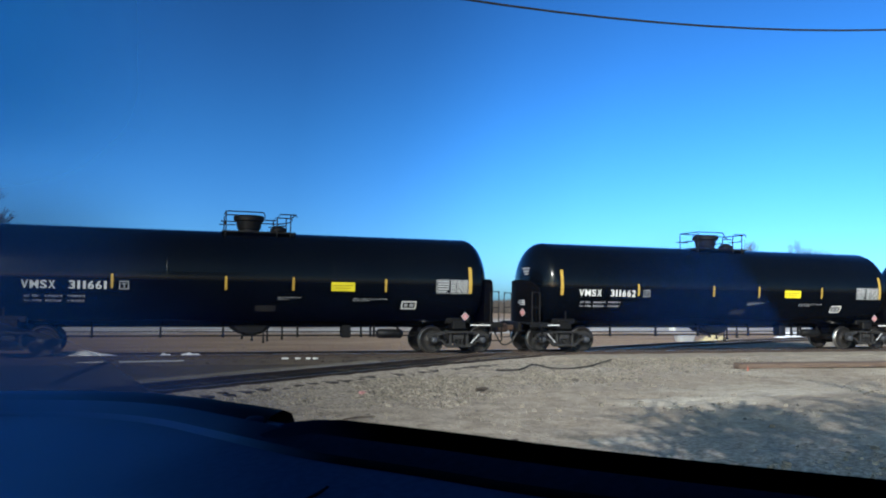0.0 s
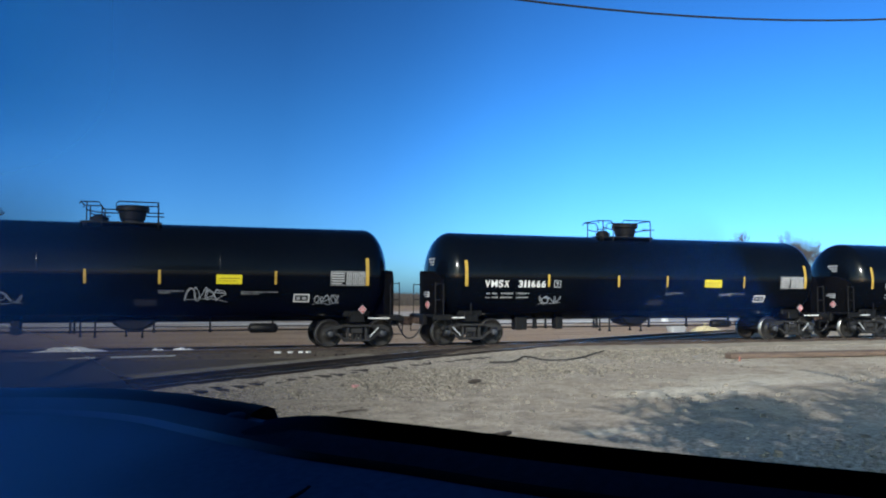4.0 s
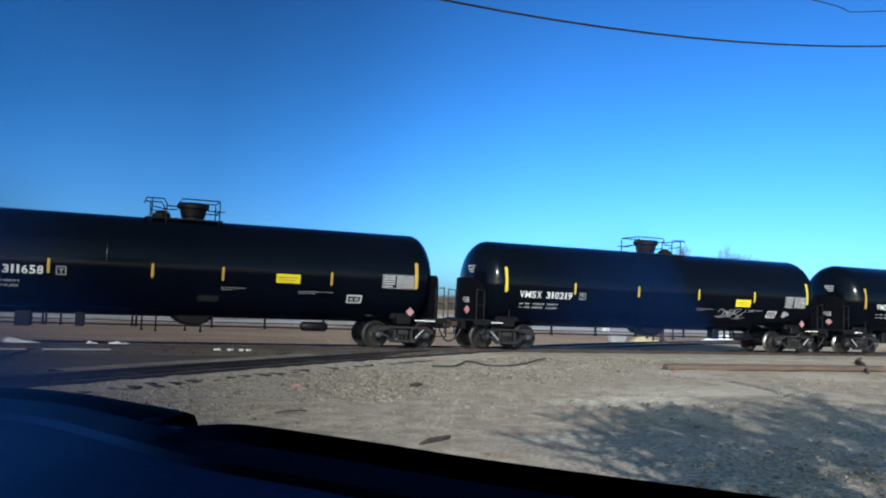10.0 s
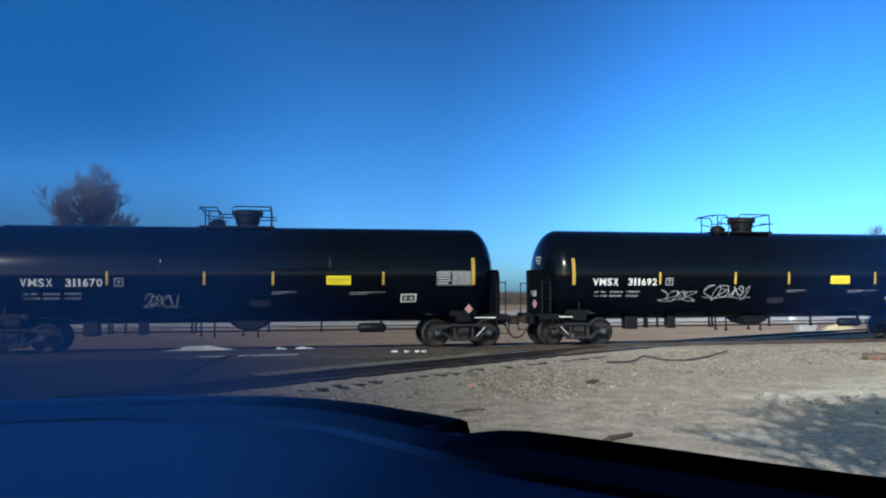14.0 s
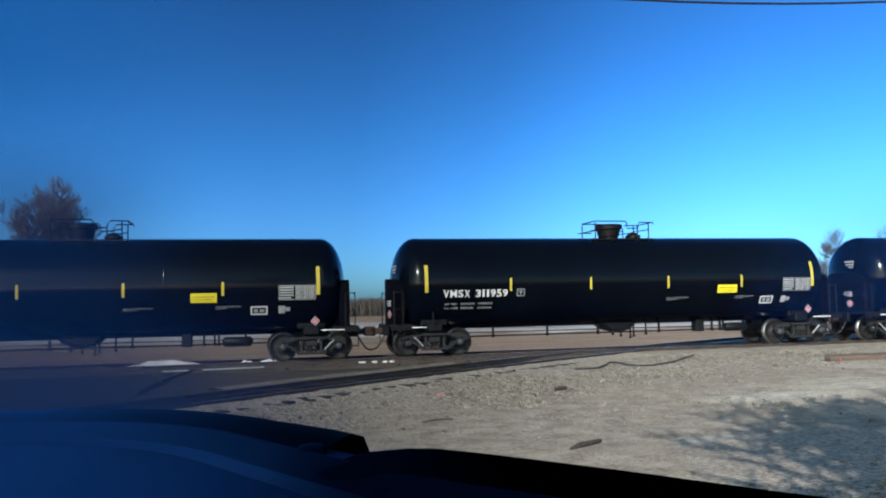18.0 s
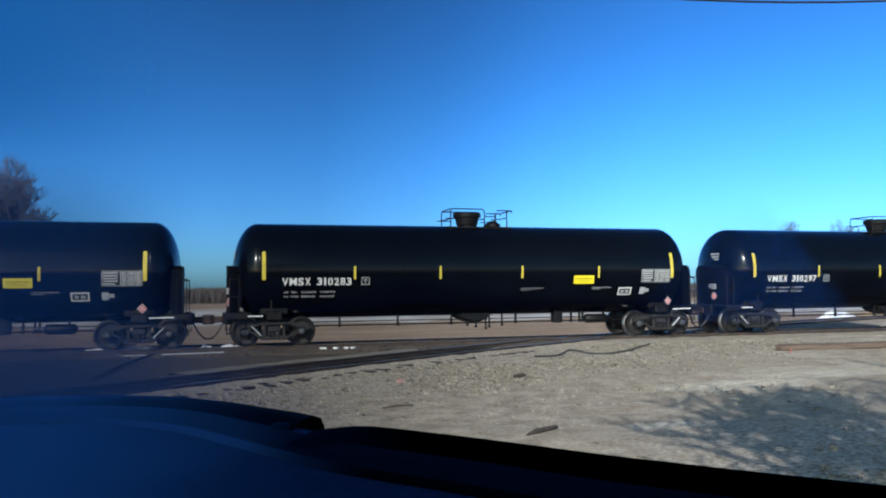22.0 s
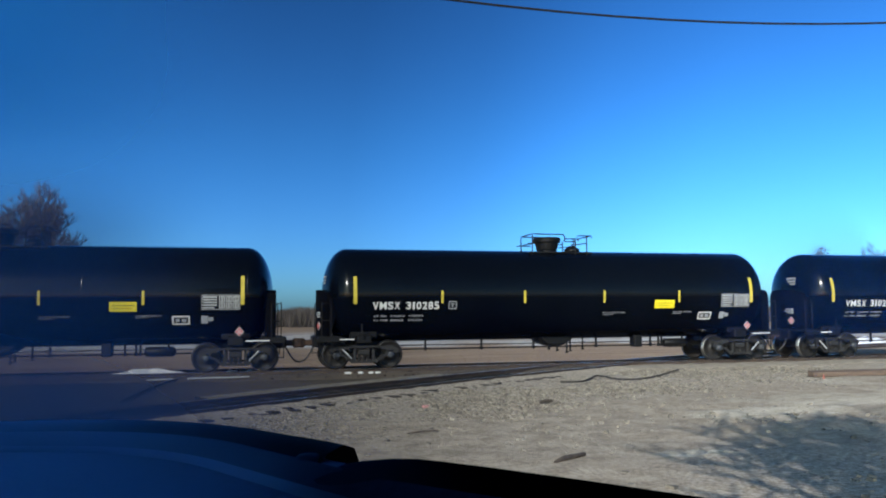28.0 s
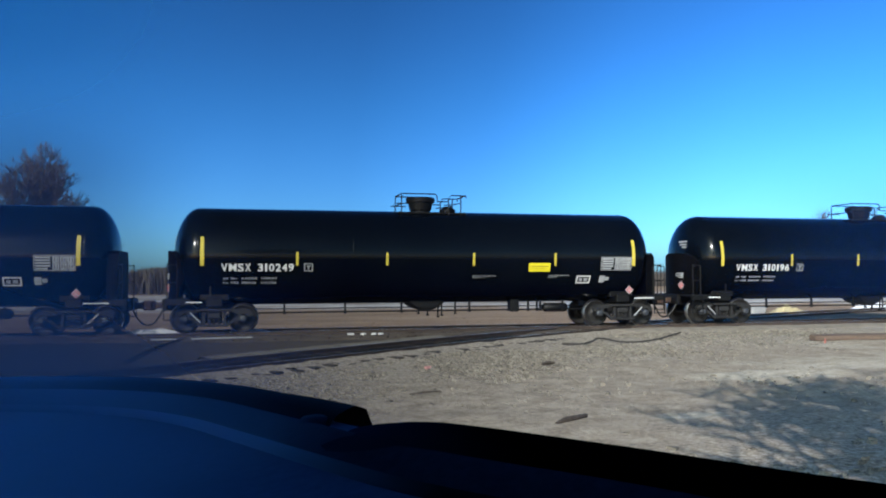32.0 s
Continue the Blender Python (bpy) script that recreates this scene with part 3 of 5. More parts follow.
def build_rails(path, name, label, z0):
    """Two rails with foot, web and head along a line."""
    track = tagged(new(name), label, "railway track", kind="structure")
    prof = [(-0.07, 0), (-0.07, 0.012), (-0.012, 0.03), (-0.012, 0.115), (-0.036, 0.125), (-0.036, 0.158), (-0.028, 0.164), (0.028, 0.164), (0.036, 0.158), (0.036, 0.125), (0.012, 0.115), (0.012, 0.03), (0.07, 0.012), (0.07, 0)]
    pts = along(path, 1.2)
    for side in (-1, 1):
        bm, top = bmesh.new(), bmesh.new()
        prev = tprev = None
        for q, h in pts:
            nx, ny = -math.sin(h), math.cos(h)
            ring = [bm.verts.new((q.x + nx * (side * 0.7535 + o), q.y + ny * (side * 0.7535 + o), z0 - 0.164 + z)) for o, z in prof]
            tr = [top.verts.new((q.x + nx * (side * 0.7535 + o), q.y + ny * (side * 0.7535 + o), z0 + 0.003)) for o in (-0.027, 0.027)]
            if prev:
                for k in range(len(prof) - 1):
                    bm.faces.new((prev[k], ring[k], ring[k + 1], prev[k + 1]))
                top.faces.new((tprev[0], tr[0], tr[1], tprev[1]))
            prev, tprev = ring, tr
        bmesh.ops.recalc_face_normals(bm, faces=bm.faces)
        rail = part("rail", bm, M_RAIL, track)
        part("running_surface", top, M_RAILTOP, rail, "polished railhead")
    return track


MAIN_TRACK = build_rails(MAIN, "main_track", "main line track with worn steel rails", ZR)
SIDE_TRACK = build_rails(SIDING, "siding_track", "siding track curving across to meet the main line", 0.16 - SUNK)


def tie_mesh(length, seed):
    bm = bmesh.new()
    box(bm, (0, 0, 0), (length, 0.23, 0.16), None, 0.012)
    rng = random.Random(seed)
    for v in bm.verts:
        v.co += Vector((rng.uniform(-0.02, 0.02), rng.uniform(-0.006, 0.006), rng.uniform(-0.004, 0.004)))
    me = bpy.data.meshes.new("tie")
    bm.to_mesh(me)
    bm.free()
    me.materials.append(M_TIE)
    return me

# ---- a tank car ----
R, ZC, HALF, HEAD = 1.584, 2.443, 7.45, 0.8       # tank radius, axis over the rail, half the straight shell, depth of a head
OFF = -0.05                                           # the shell sits a little off the middle of its frame
X0 = 7.38                                             # from the first strip to the car's middle


def on_tank(x, v, out=0.0):
    """A point on the camera's side of the shell: along the car, and up along the curved side from the rail."""
    a = (v - ZC) / R
    return Vector((x, -(R + out) * math.cos(a), ZC + (R + out) * math.sin(a)))


def v_of(z):
    """The way along the curved side to a height over the rail."""
    return ZC + R * math.asin(max(-0.999, min(0.999, (z - ZC) / R)))


def patch(bm, x0, x1, z0, z1, out=0.008, n=5, skew=0.0):
    a, b = v_of(z0), v_of(z1)
    rows = []
    for k in range(n + 1):
        u = k / n
        v = a + (b - a) * u
        rows.append((bm.verts.new(on_tank(x0 + skew * u, v, out)), bm.verts.new(on_tank(x1 + skew * u, v, out))))
    for p, q in zip(rows, rows[1:]):
        bm.faces.new((p[0], p[1], q[1], q[0]))


def small_print(bm, x0, x1, z0, z1, seed):
    """A line of stencilled print too small to read: narrow bars of uneven width and height."""
    rng = random.Random(seed)
    x, h = x0, z1 - z0
    while x < x1 - 0.02:
        w = min(h * rng.uniform(0.45, 0.8), x1 - x)
        lo = z0 + h * rng.choice((0, 0, 0, 0.25))
        patch(bm, x, x + w, lo, z1 - h * rng.choice((0, 0, 0, 0.3)), 0.008, 1)
        x += w + h * rng.choice((0.22, 0.22, 0.22, 0.6))


def outline(bm, x0, x1, z0, z1, w, out=0.009, skew=0.0):
    patch(bm, x0, x1, z0, z0 + w, out, 1)
    patch(bm, x0 + skew, x1 + skew, z1 - w, z1, out, 1)
    patch(bm, x0, x0 + w, z0, z1, out, 4, skew)
    patch(bm, x1 - w, x1, z0, z1, out, 4, skew)


GLYPHS = {}
WIDE = {"M": 1.22, "V": 1.05, "1": 0.72}


def glyph(ch):
    """One built-in letter, cut into bands, in a box of one by one."""
    if ch not in GLYPHS:
        cu = bpy.data.curves.new("letters", "FONT")
        cu.body = ch
        cu.resolution_u = 3
        cu.offset = 0.022
        ob = bpy.data.objects.new("letters", cu)
        scene.collection.objects.link(ob)
        me = bpy.data.meshes.new_from_object(ob.evaluated_get(bpy.context.evaluated_depsgraph_get()))
        bpy.data.objects.remove(ob)
        bm = bmesh.new()
        bm.from_mesh(me)
        bpy.data.meshes.remove(me)
        xs, ys = [v.co.x for v in bm.verts], [v.co.y for v in bm.verts]
        lx, hx, ly, hy = min(xs), max(xs), min(ys), max(ys)
        for k in (0.25, 0.5, 0.75):
            bmesh.ops.bisect_plane(bm, geom=bm.verts[:] + bm.edges[:] + bm.faces[:], plane_co=(0, ly + (hy - ly) * k, 0), plane_no=(0, 1, 0))
        bm.verts.index_update()
        GLYPHS[ch] = ([((v.co.x - lx) / (hx - lx), (v.co.y - ly) / (hy - ly)) for v in bm.verts], [[v.index for v in f.verts] for f in bm.faces])
        bm.free()
    return GLYPHS[ch]


def lettering(text, x0, x1, z0, z1, parent, name="number_lettering"):
    """Letters laid side by side onto the shell."""
    bm = bmesh.new()
    unit = (x1 - x0) / sum(WIDE.get(ch, 1.0) for ch in text)
    a, b = v_of(z0), v_of(z1)
    x = x0
    for ch in text:
        w = unit * WIDE.get(ch, 1.0)
        pts, faces = glyph(ch)
        lo, hi = x + 0.085 * unit, x + w - 0.085 * unit
        if ch == "1":
            lo, hi = lo + 0.1 * unit, hi - 0.1 * unit
        vs = [bm.verts.new(on_tank(lo + u * (hi - lo), a + v * (b - a), 0.009)) for u, v in pts]
        for f in faces:
            bm.faces.new([vs[q] for q in f])
        x += w
    return part(name, bm, M_WHITE, parent, "white painted lettering")


def graffiti(parent, x0, x1, z0, z1, seed):
    """A loop of sprayed strokes without words."""
    rng = random.Random(seed)
    cells = max(3, round((x1 - x0) * 3.4))
    pts = []
    for c in range(cells):
        cx, w = x0 + (x1 - x0) * (c + 0.5) / cells, (x1 - x0) / cells * rng.uniform(0.45, 0.75)
        cz, h = (z0 + z1) / 2 + (z1 - z0) * rng.uniform(-0.1, 0.1), (z1 - z0) * rng.uniform(0.3, 0.5)
        fx, fz = rng.choice(((1, 2), (2, 1), (1, 1), (2, 3)))
        ph = rng.uniform(0, math.tau)
        for k in range(9):
            a = math.tau * k / 10
            pts.append((cx + w * math.sin(fx * a + ph), cz + h * math.sin(fz * a + rng.uniform(-0.2, 0.2)), 0))
    pts = smooth_path(pts, 4)
    second = smooth_path([(x0 + (x1 - x0) * (-0.05 + 1.1 * k / 5), z0 + (z1 - z0) * rng.uniform(-0.05, 0.2), 0) for k in range(6)], 7)
    bm = bmesh.new()
    for line, w in ((pts, 0.018), (second, 0.014)):
        prev = None
        for i, p in enumerate(line):
            q, r = line[max(i - 1, 0)], line[min(i + 1, len(line) - 1)]
            d = (r - q).normalized()
            o = Vector((-d.y, d.x, 0)) * w * (0.7 + 0.5 * noise.noise((i * 0.3, seed, 0)))
            cur = [bm.verts.new(on_tank((p + s * o).x, v_of((p + s * o).y), 0.012 + (0.002 if w < 0.03 else 0))) for s in (-1, 1)]
            if prev:
                bm.faces.new((prev[0], prev[1], cur[1], cur[0]))
            prev = cur
    bmesh.ops.recalc_face_normals(bm, faces=bm.faces)
    part("graffiti", bm, M_GRAF, parent, "pale sprayed graffiti strokes")


def build_truck(parent, x):
    t = new("truck")
    t.parent = parent
    t.location = (x, 0, 0)
    t["label"] = "dusty grey cast steel two-axle truck"
    wheel_mesh = None
    for ax in (-0.89, 0.89):
        bm = bmesh.new()
        tube(bm, [(ax, -1.08, 0.4572), (ax, 1.08, 0.4572)], 0.085, 12)
        part("axle", bm, M_WHEEL, t, smooth=True)
        for s in (-1, 1):
            if wheel_mesh is None:
                bm = bmesh.new()
                lathe(bm, [(-0.03, 0), (-0.035, 0.13), (-0.02, 0.16), (0.01, 0.19), (0.015, 0.36), (-0.02, 0.39), (-0.035, 0.4), (-0.035, 0.455), (0.07, 0.4572), (0.085, 0.485), (0.105, 0.485), (0.105, 0.39), (0.06, 0.37), (0.06, 0.19), (0.08, 0.14), (0.08, 0)], Matrix.Rotation(math.pi / 2, 4, "Z"), 36)
                w = part("wheel", bm, M_WHEEL, t, smooth=True)
                w.data.materials.append(M_TREAD)
                for f in w.data.polygons:
                    if all(0.44 < math.hypot(w.data.vertices[i].co.x, w.data.vertices[i].co.z) < 0.487 for i in f.vertices):
                        f.material_index = 1
                w.location = (ax, s * 0.735, 0.4572)
                wheel_mesh = w
            else:
                share("wheel", wheel_mesh, t, Matrix.LocRotScale((ax, s * 0.735, 0.4572), Euler((0, 0, 0 if s < 0 else math.pi)), None))
            # roller bearing with its end cap
    cap = None
    for ax in (-0.89, 0.89):
        for s in (-1, 1):
            if cap is None:
                bm = bmesh.new()
                lathe(bm, [(-0.16, 0), (-0.16, 0.06), (-0.14, 0.105), (-0.02, 0.12), (0.08, 0.125), (0.08, 0)], Matrix.Rotation(math.pi / 2, 4, "Z"), 20)
                cap = part("bearing", bm, M_CAP, t, "bare steel bearing cap", smooth=True)
                cap.location = (ax, s * 1.0, 0.4572)
            else:
                share("bearing", cap, t, Matrix.LocRotScale((ax, s * 1.0, 0.4572), Euler((0, 0, 0 if s < 0 else math.pi)), None))
    # side frames: top chord, sloping arms, bottom chord, windows between them
    frame_ob = None
    for s in (-1, 1):
        if frame_ob is None:
            bm = bmesh.new()
            outer = [(-1.13, 0.52), (-1.12, 0.66), (-0.95, 0.71), (-0.55, 0.76), (0.55, 0.76), (0.95, 0.71), (1.12, 0.66), (1.13, 0.52), (0.98, 0.52), (0.98, 0.6), (0.8, 0.6), (0.8, 0.42), (0.66, 0.42), (0.42, 0.2), (-0.42, 0.2), (-0.66, 0.42), (-0.8, 0.42), (-0.8, 0.6), (-0.98, 0.6), (-0.98, 0.52)]
            holes = [[(-0.74, 0.62), (-0.35, 0.68), (-0.35, 0.36), (-0.44, 0.31), (-0.6, 0.47), (-0.73, 0.49)], [(0.35, 0.68), (0.74, 0.62), (0.73, 0.49), (0.6, 0.47), (0.44, 0.31), (0.35, 0.36)], [(-0.27, 0.68), (0.27, 0.68), (0.27, 0.28), (-0.27, 0.28)]]
            edges = []
            for loop in [outer] + holes:
                vs = [bm.verts.new((a, 0, b)) for a, b in loop]
                edges += [bm.edges.new((vs[i], vs[(i + 1) % len(vs)])) for i in range(len(vs))]
            bmesh.ops.triangle_fill(bm, edges=edges, use_beauty=True)
            ext = bmesh.ops.extrude_face_region(bm, geom=bm.faces[:])
            bmesh.ops.translate(bm, vec=(0, 0.14, 0), verts=[g for g in ext["geom"] if isinstance(g, bmesh.types.BMVert)])
            bmesh.ops.recalc_face_normals(bm, faces=bm.faces)
            box(bm, (0, -0.015, 0.72), (1.0, 0.17, 0.05), None, 0.01)
            box(bm, (0, -0.015, 0.235), (0.7, 0.17, 0.05), None, 0.01)
            frame_ob = part("side_frame", bm, M_TRUCK, t)
            frame_ob.location = (0, -1.09, 0)
        else:
            share("side_frame", frame_ob, t, pose(0, 1.09, 0, 0, 0, 180))
    spring = None
    for s in (-1, 1):
        for k in (-0.14, 0.0, 0.14):
            if spring is None:
                bm = bmesh.new()
                pts = [(0.05 * math.cos(a), 0.05 * math.sin(a), 0.26 + 0.2 * a / (math.tau * 4.5)) for a in np.arange(0, math.tau * 4.5, 0.62)]
                tube(bm, pts, 0.017, 5)
                spring = part("spring", bm, M_TRUCK, t)
                spring.location = (k, s * 1.02, 0)
            else:
                share("spring", spring, t, pose(k, s * 1.02, 0))
    bm = bmesh.new()
    box(bm, (0, 0, 0.56), (0.4, 2.2, 0.2), None, 0.03)
    box(bm, (0, 0, 0.7), (0.5, 0.7, 0.14), None, 0.03)
    part("bolster", bm, M_TRUCK, t)
    bm = bmesh.new()
    for a in (-1, 1):
        box(bm, (a * 0.38, 0, 0.42), (0.1, 1.7, 0.16), None, 0.02)
    part("brake_beam", bm, M_FRAME, t)
    bm = bmesh.new()
    sgn = 1 if x > 0 else -1
    tube(bm, [(0.72 * sgn, -1.17, 0.66), (0.42 * sgn, -1.17, 0.36)], 0.024, 6)
    part("brake_lever", bm, M_GREY, t, "pale painted brake lever")
    return t


def hoop(bm, pts, r=0.018):
    tube(bm, pts, r, 6)


def build_car(kind, flipped):
    """One black tank car; its middle at the origin, the rail at z = 0."""
    car = new("tank_car")
    bm = bmesh.new()
    prof = [(-HALF - HEAD, 0.0)]
    for k in range(1, 15):
        a = k / 14 * math.pi / 2
        prof.append((-HALF - HEAD * math.cos(a), R * math.sin(a)))
    for k in range(1, 8):
        prof.append((-HALF + 2 * HALF * k / 8, R))
    prof += [(-x, r) for x, r in prof[:15]][::-1]
    lathe(bm, prof, Matrix.Translation((OFF, 0, ZC)), 72)
    part("tank", bm, M_TANK, car, "glossy black painted tank shell", smooth=True)
    # weld bands on the jacket
    for x in (-HALF + 0.02, -2.6, 2.6, HALF - 0.02):
        bm = bmesh.new()
        lathe(bm, [(-0.03, R + 0.001), (-0.02, R + 0.004), (0.02, R + 0.004), (0.03, R + 0.001)], Matrix.Translation((x + OFF, 0, ZC)), 72)
        part("jacket_band", bm, M_TANK, car, smooth=True)
    # reflective strips
    offs = {"A": (3.16, 6.02, 8.12, 11.63, 14.62), "N": (3.16, 6.47, 8.57, 11.63, 14.62), "B": (2.91, 5.81, 8.75, 11.66, 14.59)}[kind]
    zb = 2.288 - ZR - (0.0 if kind == "B" else 0.05)
    dz = 0.0 if kind == "B" else 0.1
    sheet, hue = (M_YELLOW, "yellow") if kind == "B" else (M_AMBER, "faded amber")
    for s in (0.0, offs[4]):
        bm = bmesh.new()
        patch(bm, s - X0 - 0.05, s - X0 + 0.065, zb, zb + 0.9, 0.008, 8)
        part("reflective_strip", bm, sheet, car, "tall %s reflective strip" % hue)
    for s in offs[:4]:
        bm = bmesh.new()
        patch(bm, s - X0 - 0.037, s - X0 + 0.037, zb + 0.01, zb + 0.435, 0.008, 5)
        part("reflective_strip", bm, sheet, car, "short %s reflective strip" % hue)
    # yellow warning panel
    a = (10.7, 11.48) if kind == "B" else (9.8, 10.58)
    z0, z1 = (1.93, 2.22) if kind == "B" else (2.09, 2.38)
    bm = bmesh.new()
    patch(bm, a[0] - X0, a[1] - X0, z0, z1, 0.008, 4)
    w = part("warning_panel", bm, M_PANEL, car, "bright yellow warning decal")
    bm = bmesh.new()
    patch(bm, a[0] - X0 + 0.06, a[1] - X0 - 0.06, z0 + 0.17, z0 + 0.19, 0.011, 1)
    part("print_line", bm, M_BLACK, w)
    bm = bmesh.new()
    patch(bm, a[0] - X0 + 0.06, a[1] - X0 - 0.14, z0 + 0.09, z0 + 0.105, 0.011, 1)
    part("print_line", bm, M_BLACK, w)
    # grid of stencilled test data
    x0 = (13.39 if kind == "B" else 13.42) - X0
    zg = 1.99 if kind == "B" else 2.09
    bm = bmesh.new()
    outline(bm, x0 - 0.02, x0 + 1.13, zg - 0.02, zg + 0.44, 0.02, 0.008)
    for r in range(5):
        patch(bm, x0 + 0.02, x0 + (0.44 if r else 0.36), zg + 0.02 + 0.082 * r, zg + 0.07 + 0.082 * r, 0.008, 1)
    part("stencil_block", bm, M_GREY, car, "grey stencilled test data")
    for k in range(3):
        bm = bmesh.new()
        for r in range(2):
            outline(bm, x0 + 0.5 + 0.205 * k, x0 + 0.68 + 0.205 * k, zg + 0.02 + 0.2 * r, zg + 0.2 + 0.2 * r, 0.035, 0.008)
            patch(bm, x0 + 0.57 + 0.205 * k, x0 + 0.615 + 0.205 * k, zg + 0.055 + 0.2 * r, zg + 0.165 + 0.2 * r, 0.008, 1)
        part("stencil_block", bm, M_GREY, car, "grey stencilled test data")
    # framed stencil
    x0 = (12.5 if kind == "B" else 12.22) - X0
    sk = 0.0
    bm = bmesh.new()
    outline(bm, x0, x0 + 0.52, 1.52, 1.79, 0.045, 0.008, sk)
    fr = part("stencil_frame", bm, M_WHITE, car, "white outlined stencil frame")
    for q in ((0.1, 0.22), (0.28, 0.42)):
        bm = bmesh.new()
        patch(bm, x0 + q[0], x0 + q[1], 1.6, 1.7, 0.008, 1, sk * 0.4)
        part("print_line", bm, M_GREY, fr)
    if kind == "B":
        bm = bmesh.new()
        patch(bm, 13.36 - X0, 13.56 - X0, 1.55, 1.79, 0.008, 2)
        patch(bm, 13.57 - X0, 13.72 - X0, 1.62, 1.74, 0.008, 2)
        part("stencil_mark", bm, M_GREY, car, "grey arrow-shaped stencil")
    else:
        bm = bmesh.new()
        patch(bm, 7.4 - X0, 8.05 - X0, 1.42, 1.61, 0.02, 3)
        part("builder_plate", bm, M_TRUCK, car, "dull grey metal plate")
    for q in (((8.73, 9.59, 1.77), (11.44, 12.19, 1.78)) if kind == "B" else ((8.09, 8.84, 1.85), (10.55, 11.72, 1.83))):
        bm = bmesh.new()
        small_print(bm, q[0] - X0, q[1] - X0, q[2], q[2] + 0.032, int(q[0]))
        small_print(bm, q[0] - X0, q[0] - X0 + (q[1] - q[0]) * 0.5, q[2] - 0.055, q[2] - 0.028, int(q[0]) + 3)
        tagged(part("stencil_line", bm, M_GREY, car), "thin line of grey stencilled print", kind="stuff")
    # weight lines below the number and the small framed mark beside it
    dx = 0.0 if kind == "B" else 0.14
    for r, z in ((0, 1.7 + dz), (1, 1.56 + dz)):
        bm = bmesh.new()
        for q in ((0.64, 0.78), (0.86, 1.1), (1.2, 1.66), (1.8, 2.3)):
            small_print(bm, q[0] + dx - X0, q[1] + dx - X0, z, z + 0.062, 10 * r + int(q[0] * 10))
        tagged(part("stencil_line", bm, M_GREY, car), "line of pale stencilled weights", kind="stuff")
    bm = bmesh.new()
    outline(bm, 3.13 + dx * 1.7 - X0, 3.4 + dx * 1.7 - X0, 1.95 + dz, 2.2 + dz, 0.025)
    fr = part("stencil_frame", bm, M_GREY, car, "small outlined stencil box")
    bm = bmesh.new()
    patch(bm, 3.2 + dx * 1.7 - X0, 3.33 + dx * 1.7 - X0, 2.1 + dz, 2.13 + dz, 0.008, 1)
    part("print_line", bm, M_GREY, fr)
    bm = bmesh.new()
    patch(bm, 3.25 + dx * 1.7 - X0, 3.28 + dx * 1.7 - X0, 2.0 + dz, 2.1 + dz, 0.008, 1)
    part("print_line", bm, M_GREY, fr)
    # print on the head
    for s in (-1,):
        for z, w in ((3.02, 0.5), (2.91, 0.4), (2.81, 0.26)):
            bm = bmesh.new()
            for k in range(3):
                vs = []
                for (u, zz) in ((k * w / 3, z), ((k + 0.8) * w / 3, z), ((k + 0.8) * w / 3, z + 0.06), (k * w / 3, z + 0.06)):
                    y = -0.56 + u
                    co = math.sqrt(max(0.0, 1 - (y * y + (zz - ZC) ** 2) / (R * R)))
                    vs.append(bm.verts.new((s * (HALF + HEAD * co + 0.02) + OFF, y, zz)))
                bm.faces.new(vs)
            bmesh.ops.recalc_face_normals(bm, faces=bm.faces)
            part("head_print", bm, M_GREY, car, "line of pale print on the tank head")
    # stub sills, end platforms, reflectors, placards, rails
    for s in (-1, 1):
        bm = bmesh.new()
        box(bm, (s * 7.2, 0, 0.86), (2.6, 0.5, 0.34), None, 0.02)
        box(bm, (s * 8.55, 0, 0.9), (0.16, 1.1, 0.36), None, 0.02)
        part("stub_sill", bm, M_FRAME, car)
        bm = bmesh.new()
        box(bm, (s * 7.02, 0, 0.98), (0.5, 2.3, 0.3), None, 0.03)
        box(bm, (s * 7.02, -0.75, 1.14), (0.9, 0.5, 0.24), None, 0.03)
        box(bm, (s * 7.02, 0.75, 1.14), (0.9, 0.5, 0.24), None, 0.03)
        part("body_bolster", bm, M_FRAME, car)
        bm = bmesh.new()
        box(bm, (s * 8.15, 0, 1.04), (0.75, 2.75, 0.05), None, 0.008)
        for k in range(12):
            box(bm, (s * 8.15, -1.3 + k * 0.236, 1.075), (0.74, 0.03, 0.02))
        for y in (-1.38, 1.38):
            box(bm, (s * 8.1, y, 0.98), (0.9, 0.04, 0.14))
        part("end_platform", bm, M_FRAME, car, "black steel grating platform")
        bm = bmesh.new()
        xx = (7.32, 8.06) if s > 0 else (-7.86, -7.38)
        box(bm, ((xx[0] + xx[1]) / 2, -1.405, 0.985), (xx[1] - xx[0], 0.01, 0.036))
        part("edge_reflector", bm, M_WHITE, car, "white reflective edge strip")
        # end shield over the lower half of the head
        bm = bmesh.new()
        pts = [(-1.12, 1.0), (1.12, 1.0), (1.12, 2.3), (1.06, 2.5), (0.9, 2.6), (-0.9, 2.6), (-1.06, 2.5), (-1.12, 2.3)]
        if s > 0:
            f = bm.faces.new([bm.verts.new((7.93, y, z)) for y, z in pts])
            ext = bmesh.ops.extrude_face_region(bm, geom=[f])
            bmesh.ops.translate(bm, vec=(0.34, 0, 0), verts=[g for g in ext["geom"] if isinstance(g, bmesh.types.BMVert)])
        else:
            cols = []
            for k in range(13):
                y = -1.12 + 2.24 * k / 12
                cols.append([bm.verts.new((-8.5 + 0.34 * (y / 1.12) ** 2 + o, y, z)) for o, z in ((0, 1.0), (0, 2.62 - 0.3 * (y / 1.12) ** 4), (0.4, 2.62 - 0.3 * (y / 1.12) ** 4))])
